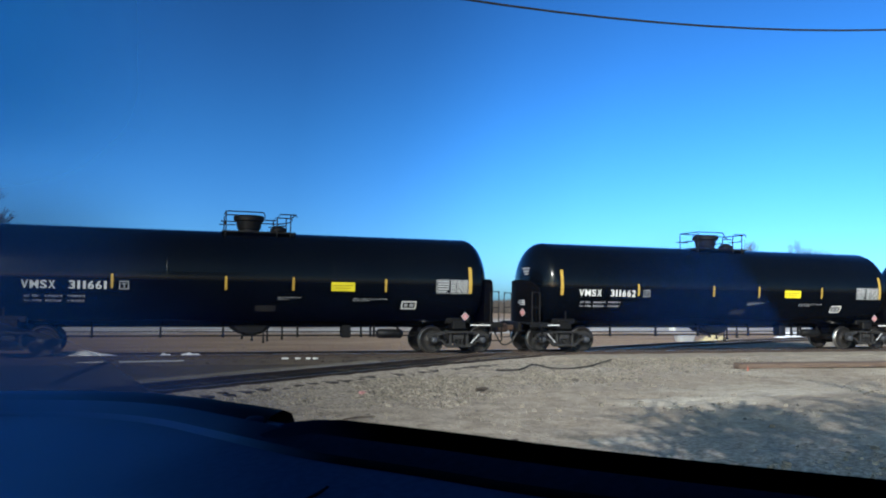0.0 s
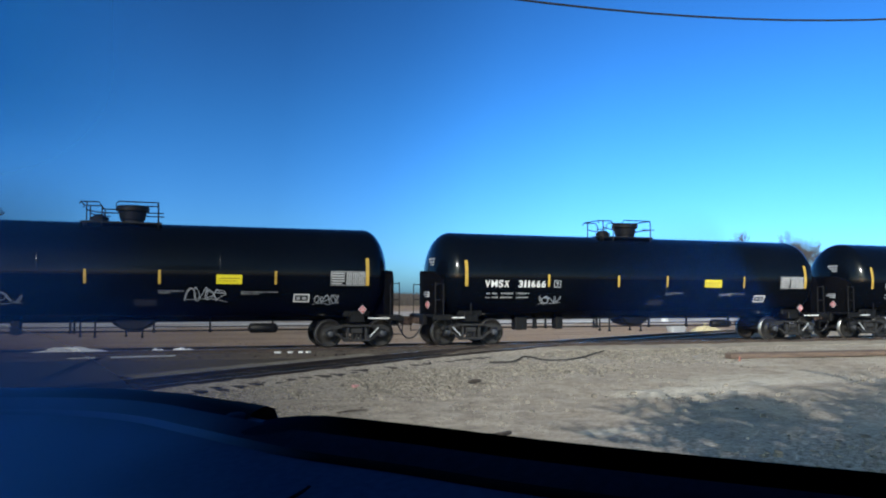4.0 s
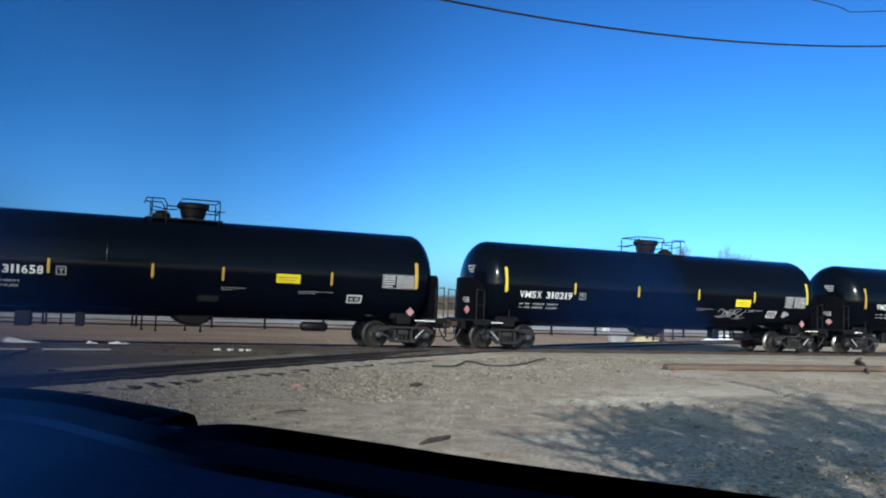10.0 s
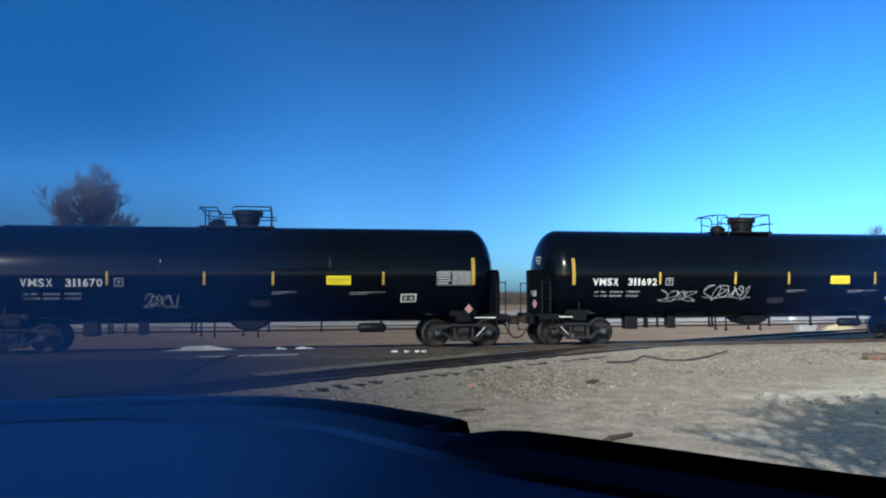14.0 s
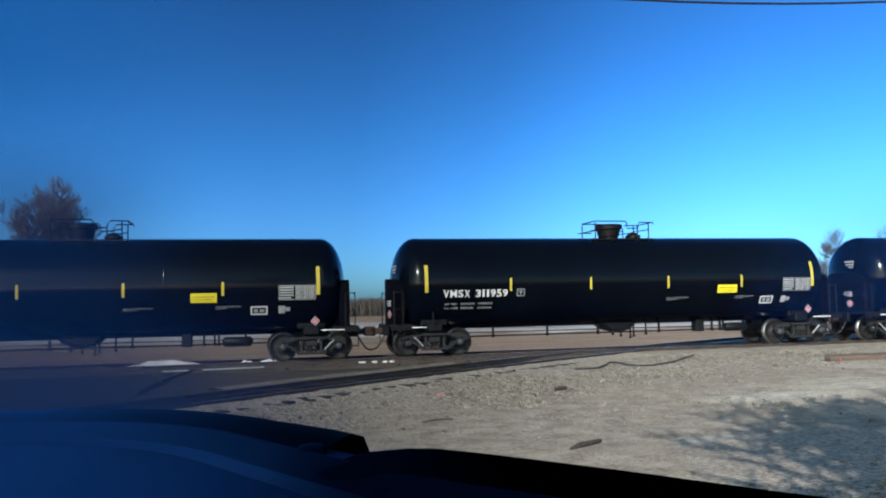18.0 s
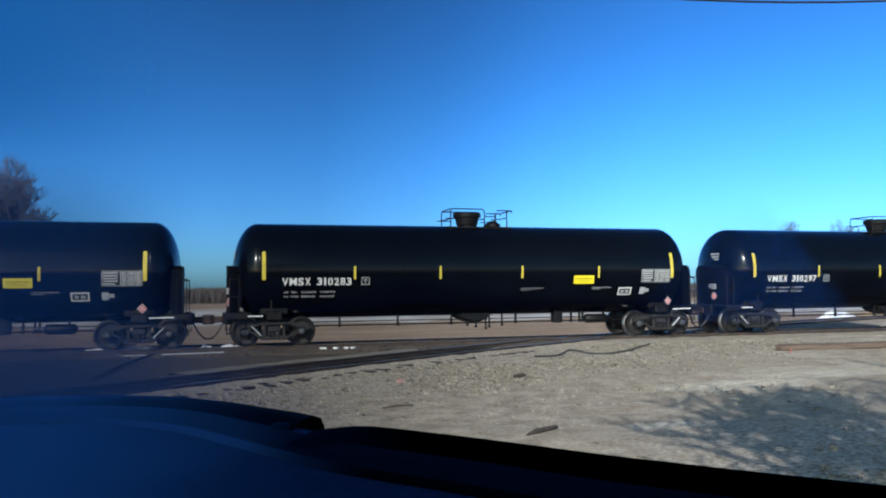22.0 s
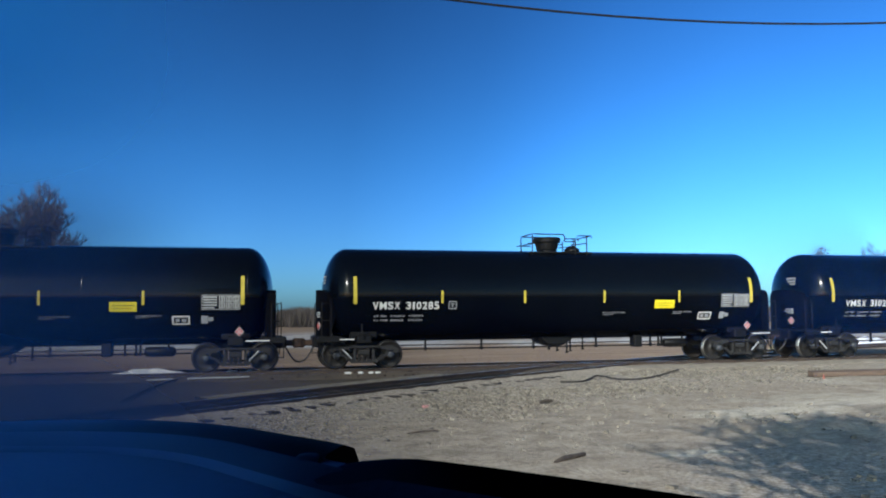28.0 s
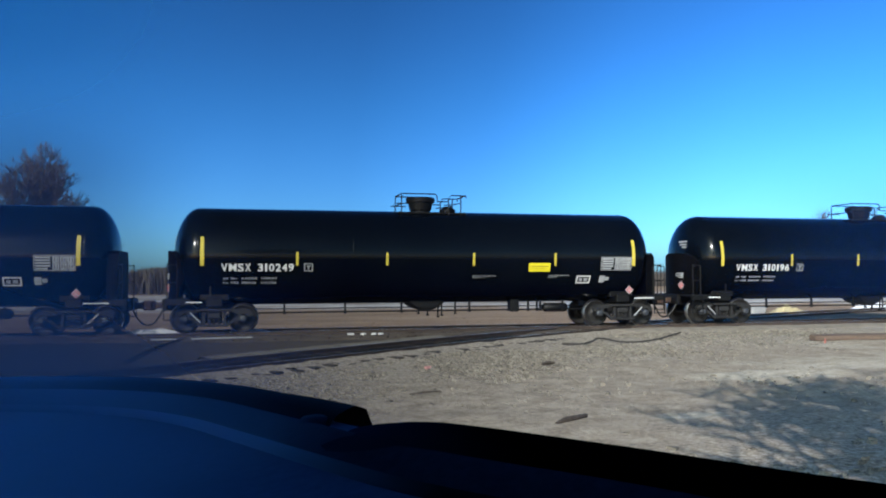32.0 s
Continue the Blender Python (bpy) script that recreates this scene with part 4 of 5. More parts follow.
            for p, q in zip(cols, cols[1:]):
                for k in range(2):
                    bm.faces.new((p[k], q[k], q[k + 1], p[k + 1]))
            for c in (cols[0], cols[-1]):
                bm.faces.new(c)
        bmesh.ops.recalc_face_normals(bm, faces=bm.faces)
        part("end_shield", bm, M_SHIELD, car, "flat black steel end shield")
        if s < 0:
            for z, w in ((1.86, 0.34), (1.79, 0.4), (1.72, 0.24)):
                bm = bmesh.new()
                box(bm, (-8.455, -0.62 + w / 2, z), (0.09, w, 0.04))
                part("shield_print", bm, M_GREY, car, "line of pale print on the end shield")
        for y in (-1, 1):
            bm = bmesh.new()
            hoop(bm, smooth_path([(s * 8.12, y * 1.3, 1.06), (s * 8.12, y * 1.3, 1.8), (s * 8.12, y * 1.3, 2.1), (s * 8.16, y * 1.3, 2.15), (s * 8.38, y * 1.3, 2.15), (s * 8.42, y * 1.3, 2.1), (s * 8.42, y * 1.3, 1.0)], 3))
            hoop(bm, [(s * 8.12, y * 1.3, 1.6), (s * 8.42, y * 1.3, 1.6)])
            part("handrail", bm, M_FRAME, car)
            bm = bmesh.new()
            for z in (0.45, 0.75):
                box(bm, (s * 8.3, y * 1.4, z), (0.42, 0.06, 0.03))
            for k in (-0.2, 0.2):
                box(bm, (s * 8.3 + k, y * 1.4, 0.72), (0.03, 0.04, 0.6))
            part("step_ladder", bm, M_FRAME, car)
        # coupler with its hanging air hose
        bm = bmesh.new()
        box(bm, (s * 8.72, 0, 0.86), (0.5, 0.17, 0.2), None, 0.03)
        box(bm, (s * 8.98, 0.02, 0.86), (0.26, 0.3, 0.32), None, 0.06)
        box(bm, (s * 9.05, -0.12, 0.86), (0.14, 0.1, 0.28), None, 0.03)
        part("coupler", bm, M_RUST, car, "rusty brown knuckle coupler")
        bm = bmesh.new()
        tube(bm, smooth_path([(s * 8.62, -0.42, 0.72), (s * 8.74, -0.42, 0.5), (s * 8.9, -0.36, 0.3), (s * 9.06, -0.3, 0.24)], 5), 0.028, 8)
        part("air_hose", bm, M_HOSE, car)
        # placard
        for y in (-1,):
            bm = bmesh.new()
            box(bm, (s * 7.13, y * 1.36, 1.28), (0.05, 0.03, 0.4))
            part("placard_bracket", bm, M_FRAME, car)
            # on the side sill at one end, on the end shield at the other
            turn = Matrix.Translation((7.13, -1.39, 1.28)) if s > 0 else Matrix.Translation((-8.45, -0.52, 1.42)) @ Matrix.Rotation(-math.pi / 2 + 0.28, 4, "Z")
            tilt = Matrix.Rotation(math.pi / 4, 4, "Y")
            bm = bmesh.new()
            box(bm, (0, 0, 0), (0.21, 0.02, 0.21), tilt)
            bmesh.ops.transform(bm, matrix=turn, verts=bm.verts)
            pl = part("placard", bm, M_PLACARD, car, "white and red diamond placard")
            for q in ((-0.07, 0), (0.07, 0), (0, -0.07), (0, 0.07)):
                bm = bmesh.new()
                box(bm, (q[0], -0.013, q[1]), (0.06, 0.006, 0.06), tilt)
                bmesh.ops.transform(bm, matrix=turn, verts=bm.verts)
                part("red_field", bm, M_RED, pl, "red field of the placard")
    for s in (-1, 1):
        build_truck(car, s * 7.02)
    # top fittings
    f = -1 if flipped else 1
    top = ZC + R - (0.06 if kind == "B" else 0.0)
    mx = -0.13
    bm = bmesh.new()
    lathe(bm, [(-0.2, 0.34), (0.08, 0.34), (0.12, 0.38), (0.36, 0.43), (0.39, 0.5), (0.51, 0.51), (0.54, 0.48), (0.56, 0.45), (0.58, 0.18), (0.58, 0)], Matrix.Translation((mx, 0, top)) @ Matrix.Rotation(-math.pi / 2, 4, "Y"), 28)
    mw = part("manway", bm, M_FITTING, car, "black bolted manway housing", smooth=False)
    for k in range(8):
        bm = bmesh.new()
        a = k * math.tau / 8
        box(bm, (mx + 0.47 * math.cos(a), 0.47 * math.sin(a), top + 0.47), (0.05, 0.05, 0.16), None, 0.008)
        part("bolt", bm, M_FITTING, mw)
    vx = mx + f * 0.98
    bm = bmesh.new()
    lathe(bm, [(-0.15, 0.22), (0.06, 0.22), (0.07, 0.28), (0.16, 0.28), (0.18, 0.22), (0.26, 0.14), (0.27, 0)], Matrix.Translation((vx, 0, top)) @ Matrix.Rotation(-math.pi / 2, 4, "Y"), 20)
    part("safety_valve", bm, M_FITTING, car)
    bm = bmesh.new()
    box(bm, (mx + f * 0.3, 0, top - 0.02), (2.4, 1.24, 0.05), None, 0.008)
    for k in range(14):
        box(bm, (mx + f * 0.3 - 1.14 + k * 0.175, 0, top + 0.01), (0.03, 1.22, 0.025))
    for k in (-1.1, 1.1):
        for y in (-0.55, 0.55):
            box(bm, (mx + f * 0.3 + k, y, top - 0.12), (0.06, 0.06, 0.24))
    part("top_platform", bm, M_FRAME, car, "black grating platform round the manway")
    for y in (-0.6, 0.6):
        for pts in ([(-0.78, -0.18), (-0.78, 0.6), (-0.73, 0.68), (0.4, 0.68), (0.46, 0.6), (0.47, 0.42), (0.87, 0.42)], [(0.87, -0.18), (0.87, 0.5), (0.96, 0.64), (1.48, 0.64), (1.52, 0.56)], [(1.31, -0.18), (1.31, 0.64)]):
            bm = bmesh.new()
            hoop(bm, [(mx + f * q[0], y, top - 0.04 + q[1]) for q in pts], 0.022)
            part("handrail", bm, M_FRAME, car)
        bm = bmesh.new()
        hoop(bm, [(mx - f * 0.95, y, top + 0.3), (mx - f * 0.4, y, top + 0.3)], 0.02)
        part("mid_rail", bm, M_FRAME, car)
        bm = bmesh.new()
        hoop(bm, [(mx + f * 0.7, y, top + 0.26), (mx + f * 1.0, y, top + 0.28), (mx + f * 1.31, y, top + 0.34)], 0.02)
        part("mid_rail", bm, M_FRAME, car)
    for q, z in ((-0.78, 0.64), (-0.78, 0.3), (1.48, 0.6)):
        bm = bmesh.new()
        hoop(bm, [(mx + f * q, -0.6, top + z), (mx + f * q, 0.6, top + z)], 0.022)
        part("end_rail", bm, M_FRAME, car)
    # underside
    bz = ZC - R
    g = 1 if kind != "A" else -1
    prof = [(-0.78, 0.12), (-0.62, -0.06), (-0.42, -0.18), (-0.2, -0.25), (0.12, -0.26), (0.36, -0.2), (0.58, -0.06), (0.74, 0.12)]
    bm = bmesh.new()
    rows = []
    for y, k in ((-0.5, 0.75), (-0.42, 0.96), (-0.2, 1.0), (0.2, 1.0), (0.42, 0.96), (0.5, 0.75)):
        rows.append([bm.verts.new((g * x * k - 0.02, y, bz + (z if z > 0 else z * k))) for x, z in prof])
    for p, w in zip(rows, rows[1:]):
        for k in range(len(prof) - 1):
            bm.faces.new((p[k], p[k + 1], w[k + 1], w[k]))
    for p in (rows[0], rows[-1]):
        bm.faces.new(p)
    bmesh.ops.recalc_face_normals(bm, faces=bm.faces)
    part("outlet_sump", bm, M_FITTING, car, "rounded black bottom outlet skid")
    rods = ((-0.3, 0.34), (0.02, 0.4), (0.39, 0.47), (0.52, 0.42), (1.0, 0.36)) if kind != "A" else ((-1.54, 0.4), (-1.12, 0.43), (-0.22, 0.4), (0.26, 0.44))
    for k, h in rods:
        bm = bmesh.new()
        tube(bm, [(k, -0.45, bz + 0.08), (k, -0.45, bz - h)], 0.03, 6)
        box(bm, (k, -0.45, bz - h), (0.08, 0.1, 0.06))
        part("drop_rod", bm, M_FITTING, car)
    for z, rr in ((0.13, 0.018), (0.26, 0.028)):
        bm = bmesh.new()
        tube(bm, [(-5.9, -0.5, bz - z), (5.9, -0.5, bz - z)], rr, 6)
        part("brake_pipe", bm, M_FITTING, car)
    for k in ((-4.82, -2.82, -0.9, 1.5, 3.66, 3.99, 4.12, 4.96) if kind != "A" else (-4.34, -4.25, -3.85, -1.82, -1.7, 0.6, 2.31, 4.3)):
        bm = bmesh.new()
        box(bm, (k, -0.5, bz - 0.12), (0.06, 0.08, 0.4), None, 0.008)
        box(bm, (k, -0.5, bz - 0.26), (0.1, 0.1, 0.1), None, 0.012)
        part("hanger", bm, M_FITTING, car)
    for a, c, z in (((2.98, 3.29, 0.33),) if kind != "A" else ((-5.1, -4.64, 0.36), (-3.45, -3.18, 0.34))):
        bm = bmesh.new()
        box(bm, ((a + c) / 2, -0.4, bz + 0.06 - z / 2), (c - a, 0.42, z + 0.12), None, 0.03)
        part("brake_bracket", bm, M_FITTING, car)
    bm = bmesh.new()
    rx = 4.7 if kind != "A" else 4.0
    lathe(bm, [(-0.5, 0), (-0.46, 0.1), (-0.4, 0.16), (0.4, 0.16), (0.46, 0.1), (0.5, 0)], Matrix.Translation((rx, -0.4, bz - 0.2)), 16)
    part("air_reservoir", bm, M_FITTING, car, smooth=True)
    return car


def build_train():
    numbers = {-1: "311661", 0: "311662", 1: "311659", 2: "311664", 3: "311666", 4: "311663", 5: "311655", 6: "311656", 7: "311658", 8: "310219", 9: "311673", 10: "311670", 11: "311692",
               13: "310060", 14: "311959", 15: "310415", 16: "310302", 17: "310283", 18: "310297", 19: "310291", 20: "310334", 21: "310298", 22: "310285", 23: "310276", 24: "310200", 25: "310249", 26: "310196"}
    sprays = {1: [(8.9, 10.3, 1.62, 2.05)], 2: [(3.3, 4.3, 1.45, 1.8), (8.9, 10.1, 1.55, 2.0), (12.9, 13.7, 1.45, 1.8)], 3: [(2.9, 3.7, 1.45, 1.8)], 8: [(9.9, 11.3, 1.45, 1.85)],
              9: [(9.0, 10.3, 1.5, 2.0)], 10: [(4.2, 5.25, 1.4, 1.85)], 11: [(3.2, 4.5, 1.5, 1.9), (4.9, 6.6, 1.55, 2.05)]}
    first = {}
    cars = []
    for k in range(-2, 29):
        kind = "N" if k <= 0 else "A" if k in (1, 2, 3, 4, 5, 6, 7, 9, 10, 11) else "B"
        if kind not in first:
            first[kind] = ob = build_car(kind, kind == "A")
        # a clean copy is taken before anything is written on it
        cars.append((k, kind, ob if first[kind] is ob and not any(c[1] == kind for c in cars) else copy_thing(first[kind], Matrix())))
    for k, kind, car in cars:
        dx, dz = (0.0, 0.0) if kind == "B" else (0.12, 0.1)
        if k in numbers:
            lettering("VMSX", 0.56 + dx - X0, 1.5 + dx * 1.1 - X0, 1.945 + dz, 2.19 + dz, car, "mark_lettering")
            lettering(numbers[k], (1.67 if kind == "B" else 1.96) - X0, (2.82 if kind == "B" else 3.05) - X0, 1.945 + dz, 2.19 + dz, car)
        else:
            bm = bmesh.new()
            for q in ((0.6, 1.5), (1.72, 2.82)):
                patch(bm, q[0] + dx - X0, q[1] + dx - X0, 1.96 + dz, 2.17 + dz, 0.009, 3)
            part("stencil_bar", bm, M_WHITE, car, "white stencilled bars")
        for i, g in enumerate(sprays.get(k, ())):
            graffiti(car, g[0] - X0, g[1] - X0, g[2], g[3], 17 * k + i + 3)
        label = "black glossy tank car with yellow strips and white lettering" + (" and graffiti" if k in sprays else "")
        if kind == "A":
            label = "black tank car with widely spaced lettering" + (" and sprayed graffiti" if k in sprays else "")
        tagged(car, label, "tank car", "tank cars of the passing train")
    return cars


CARS = build_train()

# ---- sleepers, each a piece of its track ----
def build_ties(path, track, lo, hi, length, z, step, seed):
    rng = random.Random(seed)
    meshes = [tie_mesh(length, seed + k) for k in range(4)]
    near, far = [], []
    for q, h in along(path, step):
        (near if lo < q.x < hi else far).append((q, h))
    for q, h in near[:300]:
        o = new("tie", rng.choice(meshes))
        o.parent = track
        o.matrix_basis = pose(q.x, q.y, z + rng.uniform(-0.012, 0.012), 0, 0, math.degrees(h) + 90 + rng.uniform(-1.5, 1.5)) @ Matrix.Translation((rng.uniform(-0.1, 0.1), 0, 0))
    bm = bmesh.new()
    for q, h in far + near[300:]:
        if -70 < q.x < 110:
            box(bm, (q.x, q.y, z), (length, 0.23, 0.16), Matrix.Rotation(h + math.pi / 2, 4, "Z"))
    tagged(part("far_ties", bm, M_TIE, track), kind="stuff")


build_ties([q for q in SIDING if q.x < 9.2], SIDE_TRACK, -14, 30, 3.05, -0.045 - SUNK * 0.6, 0.53, 5)
build_ties([q for q in MAIN if q.x < 13], MAIN_TRACK, -12, 40, 2.6, -0.075, 0.53, 6)


def build_shoulder(name, lo, hi, prof, material, label):
    """Pale gravel drifted along one side of the siding."""
    verts, faces = [], []
    pts = [q for q in along(SIDING, 0.3) if lo < q[0].x < hi]
    for q, h in pts:
        for o, z in prof:
            o += noise.noise((q.x * 2.3, q.y * 2.3, o * 3)) * 0.06
            x, y = q.x - math.sin(h) * o, q.y + math.cos(h) * o
            verts.append((x, y, z - SUNK * 0.8 + noise.noise((x * 3, y * 3, 4)) * 0.03))
    w = len(prof)
    for j in range(len(pts) - 1):
        for i in range(w - 1):
            faces.append((j * w + i, j * w + i + 1, (j + 1) * w + i + 1, (j + 1) * w + i))
    me = bpy.data.meshes.new(name)
    me.from_pydata(verts, [], faces)
    me.polygons.foreach_set("use_smooth", [True] * len(faces))
    me.materials.append(material)
    tagged(new(name, me), label, "gravel", kind="structure")


build_shoulder("siding_shoulder", -30, 12.5, [(-0.86, 0.1), (-1.0, 0.085), (-1.2, 0.06), (-1.42, 0.035), (-1.6, 0.0), (-1.9, -0.06)], M_GROUND, "pale gravel shoulder drifted over sleeper ends")
build_shoulder("siding_gravel_strip", 0.2, 7.6, [(2.5, -0.03), (2.36, 0.05), (2.15, 0.06), (1.93, 0.05), (1.8, -0.03)], M_STONE, "narrow pale gravel strip beyond the far rail")


# ---- loose stone: real pieces, past counting ----
def stones(name, places, material, label):
    """Rough eight-cornered stones at (x, y, z, size)."""
    rng = random.Random(11)
    verts, faces = [], []
    unit = [(-1, -1, -0.6), (1, -1, -0.6), (1, 1, -0.6), (-1, 1, -0.6), (-0.7, -0.7, 0.7), (0.7, -0.8, 0.6), (0.6, 0.7, 0.8), (-0.8, 0.6, 0.6)]
    quads = [(0, 3, 2, 1), (4, 5, 6, 7), (0, 1, 5, 4), (1, 2, 6, 5), (2, 3, 7, 6), (3, 0, 4, 7)]
    for x, y, z, s in places:
        a = rng.uniform(0, math.tau)
        ca, sa, fl = math.cos(a), math.sin(a), rng.uniform(0.55, 1.1)
        sx = rng.uniform(0.75, 1.3)
        b = len(verts)
        for u, v, w in unit:
            u, v, w = u * s * sx * rng.uniform(0.7, 1.15), v * s * rng.uniform(0.7, 1.15), w * s * fl * rng.uniform(0.7, 1.2)
            verts.append((x + u * ca - v * sa, y + u * sa + v * ca, z + w))
        faces += [tuple(b + i for i in q) for q in quads]
    me = bpy.data.meshes.new(name)
    me.from_pydata(verts, [], faces)
    me.materials.append(material)
    return tagged(new(name, me), label, "gravel", kind="stuff")


def island(m):
    """Shifts a stone material's tone from piece to piece."""
    t = m.node_tree
    p = t.nodes["Principled BSDF"]
    link = p.inputs["Base Color"].links[0]
    src = link.from_socket
    g = t.nodes.new("ShaderNodeNewGeometry")
    hsv = t.nodes.new("ShaderNodeHueSaturation")
    mr = t.nodes.new("ShaderNodeMapRange")
    mr.inputs["To Min"].default_value, mr.inputs["To Max"].default_value = 0.5, 1.22
    t.links.new(g.outputs["Random Per Island"], mr.inputs["Value"])
    t.links.new(mr.outputs[0], hsv.inputs["Value"])
    t.links.new(src, hsv.inputs["Color"])
    t.links.new(hsv.outputs[0], p.inputs["Base Color"])


island(M_STONE)
M_DARKSTONE = vary(mat("dark_ballast_stone", (0.04, 0.034, 0.028), 0.95, 0.0, 0.0, 0.15), (0.012, 0.01, 0.009), (0.045, 0.038, 0.032), 3, 30, 0.3, 0.4)
island(M_DARKSTONE)


def scatter():
    rng = random.Random(3)
    pale, dark = [], []
    while len(pale) < 32000:
        x, y = rng.uniform(-9, 22), rng.uniform(5.5, 25.6)
        side = -0.6 * x + 0.8 * y
        if side > 13.3 + rng.gauss(0, 0.2) and x < 11:
            continue
        lane = y - 0.32 * x
        d = noise.noise((x * 0.35, y * 0.35, 7))
        keep = 0.16 + max(0.0, 1 - abs(side - 11.0) / 3.0) * 0.9 + d * 0.35
        if 6.5 < lane < 14.5 and side < 8.5:
            keep *= 0.2
        if rng.random() > keep:
            continue
        pale.append((x, y, -0.03, min(0.06, 0.011 + rng.expovariate(1 / 0.0095))))
    for q, h in along(SIDING, 0.035):
        if -12 < q.x < 9:
            o = rng.gauss(0, 0.9)
            if abs(o) < 2.0:
                dark.append((q.x - math.sin(h) * o, q.y + math.cos(h) * o, (0.05 if abs(o) < 1.4 else 0.0) - SUNK, rng.uniform(0.018, 0.042)))
    for q, h in along(MAIN, 0.02):
        if -10 < q.x < 12.5 + rng.gauss(0, 0.8):
            o = rng.gauss(-0.6, 1.0)
            if abs(o) < 2.2:
                dark.append((q.x, q.y + o, 0.05 if abs(o) < 1.5 else 0.0, rng.uniform(0.018, 0.04)))
    stones("loose_gravel", pale, M_STONE, "scattered pale limestone gravel beside the siding")
    stones("ballast_stones", dark, M_DARKSTONE, "dark loose ballast stones between the sleepers")


scatter()


# ---- litter on the gravel ----
def build_stick(pts, r, label, name="dark_piece"):
    bm = bmesh.new()
    rng = random.Random(len(label))
    line = smooth_path(pts, 4)
    n = len(line)
    tube(bm, line, [r * (0.6 + 0.5 * math.sin(math.pi * (i + 1) / (n + 1)) + rng.uniform(-0.1, 0.1)) for i in range(n)], 7)
    tagged(part(name, bm, M_DEBRIS), label, "wood")


build_stick([(3.98, 9.98, 0.0), (4.15, 10.1, 0.02), (4.38, 10.25, 0.02), (4.6, 10.42, 0.01)], 0.034, "dark rotten piece of branch lying on gravel")
build_stick([(2.62, 12.9, 0.02), (2.9, 13.0, 0.03), (3.18, 13.1, 0.02)], 0.015, "thin brown stick lying on gravel")
build_stick([(6.3, 16.6, 0.02), (6.5, 16.7, 0.03), (6.65, 16.75, 0.02)], 0.035, "short dark scrap of bark on gravel")
bm = bmesh.new()
tube(bm, smooth_path([(8.7, 21.3, 0.02), (9.24, 21.14, 0.03), (9.8, 21.78, 0.03), (10.45, 22.75, 0.04), (10.56, 22.3, 0.04), (10.5, 21.5, 0.04), (10.95, 21.2, 0.04), (12.08, 22.06, 0.03), (13.3, 23.36, 0.04), (14.22, 24.42, 0.03)], 5), 0.024, 7)
tagged(part("loose_cable", bm, M_CABLE), "dark loose cable winding over the gravel", "cable")

timber = tagged(new("timber_pile"), "long brown weathered timbers lying beside the dirt lane", "timber")
for k, (y, z, h) in enumerate(((20.5, 0.07, 0.15), (20.86, 0.07, 0.15))):
    bm = bmesh.new()
    box(bm, (21.0 + 0.25 * k, y - 0.03 * k, z), (9.2, 0.3, h), Matrix.Rotation(radians(-2.5), 4, "Z"), 0.02)
    part("beam", bm, M_TIMBER, timber)
bm = bmesh.new()
lathe(bm, [(0, 0.05), (0.015, 0.05), (0.015, 0.035), (0.15, 0.015), (0.15, 0)], Matrix.Translation((16.31, 20.05, -0.03)) @ Matrix.Rotation(-math.pi / 2, 4, "Y"), 12)
tagged(part("marker_cone", bm, M_ORANGE), "small orange marker standing before the timbers", "marker")


bm = bmesh.new()
box(bm, (3.8, 16.74, 0.0), (0.17, 0.12, 0.05), Matrix.Rotation(0.5, 4, "Z"), 0.018)
for v in bm.verts:
    v.co += Vector((0.03 * noise.noise(v.co * 9), 0.03 * noise.noise(v.co * 7 + Vector((3, 0, 0))), 0.02 * noise.noise(v.co * 11)))
tagged(part("plastic_scrap", bm, M_PINK), "crumpled faded pink plastic scrap on gravel", "litter")
# dark tapering line laid over the ground and timbers
build_stick([(31.3, 26.0, 0.02), (28.7, 24.0, 0.05), (26.0, 21.5, 0.12), (23.6, 19.3, 0.02)], 0.075, "long dark fallen branch across the brown timbers")


def build_mound(name, x, y, rx, ry, h, material, label, category, seed):
    """A low uneven heap with a ragged edge."""
    verts, faces, base = [], [], -ground_fall(y)
    n, rings = 40, 9
    verts.append((x, y, base + h * 0.9))
    for j in range(1, rings + 1):
        u = j / rings
        for k in range(n):
            a = k * math.tau / n
            e = 1 + 0.45 * noise.noise((math.cos(a) * 2.2, math.sin(a) * 2.2, seed))
            z = h * (1 - u ** 2) * (0.75 + 0.6 * noise.noise((u * 3 * math.cos(a), u * 3 * math.sin(a), seed + 5))) - 0.045 * (j == rings)
            verts.append((x + rx * u * e * math.cos(a), y + ry * u * e * math.sin(a), base + max(z, -0.05)))
    for k in range(n):
        faces.append((0, 1 + k, 1 + (k + 1) % n))
    for j in range(rings - 1):
        for k in range(n):
            a, b = 1 + j * n + k, 1 + j * n + (k + 1) % n
            faces.append((a, a + n, b + n, b))
    me = bpy.data.meshes.new(name)
    me.from_pydata(verts, [], faces)
    me.polygons.foreach_set("use_smooth", [True] * len(faces))
    me.materials.append(material)
    tagged(new(name, me), label, category)


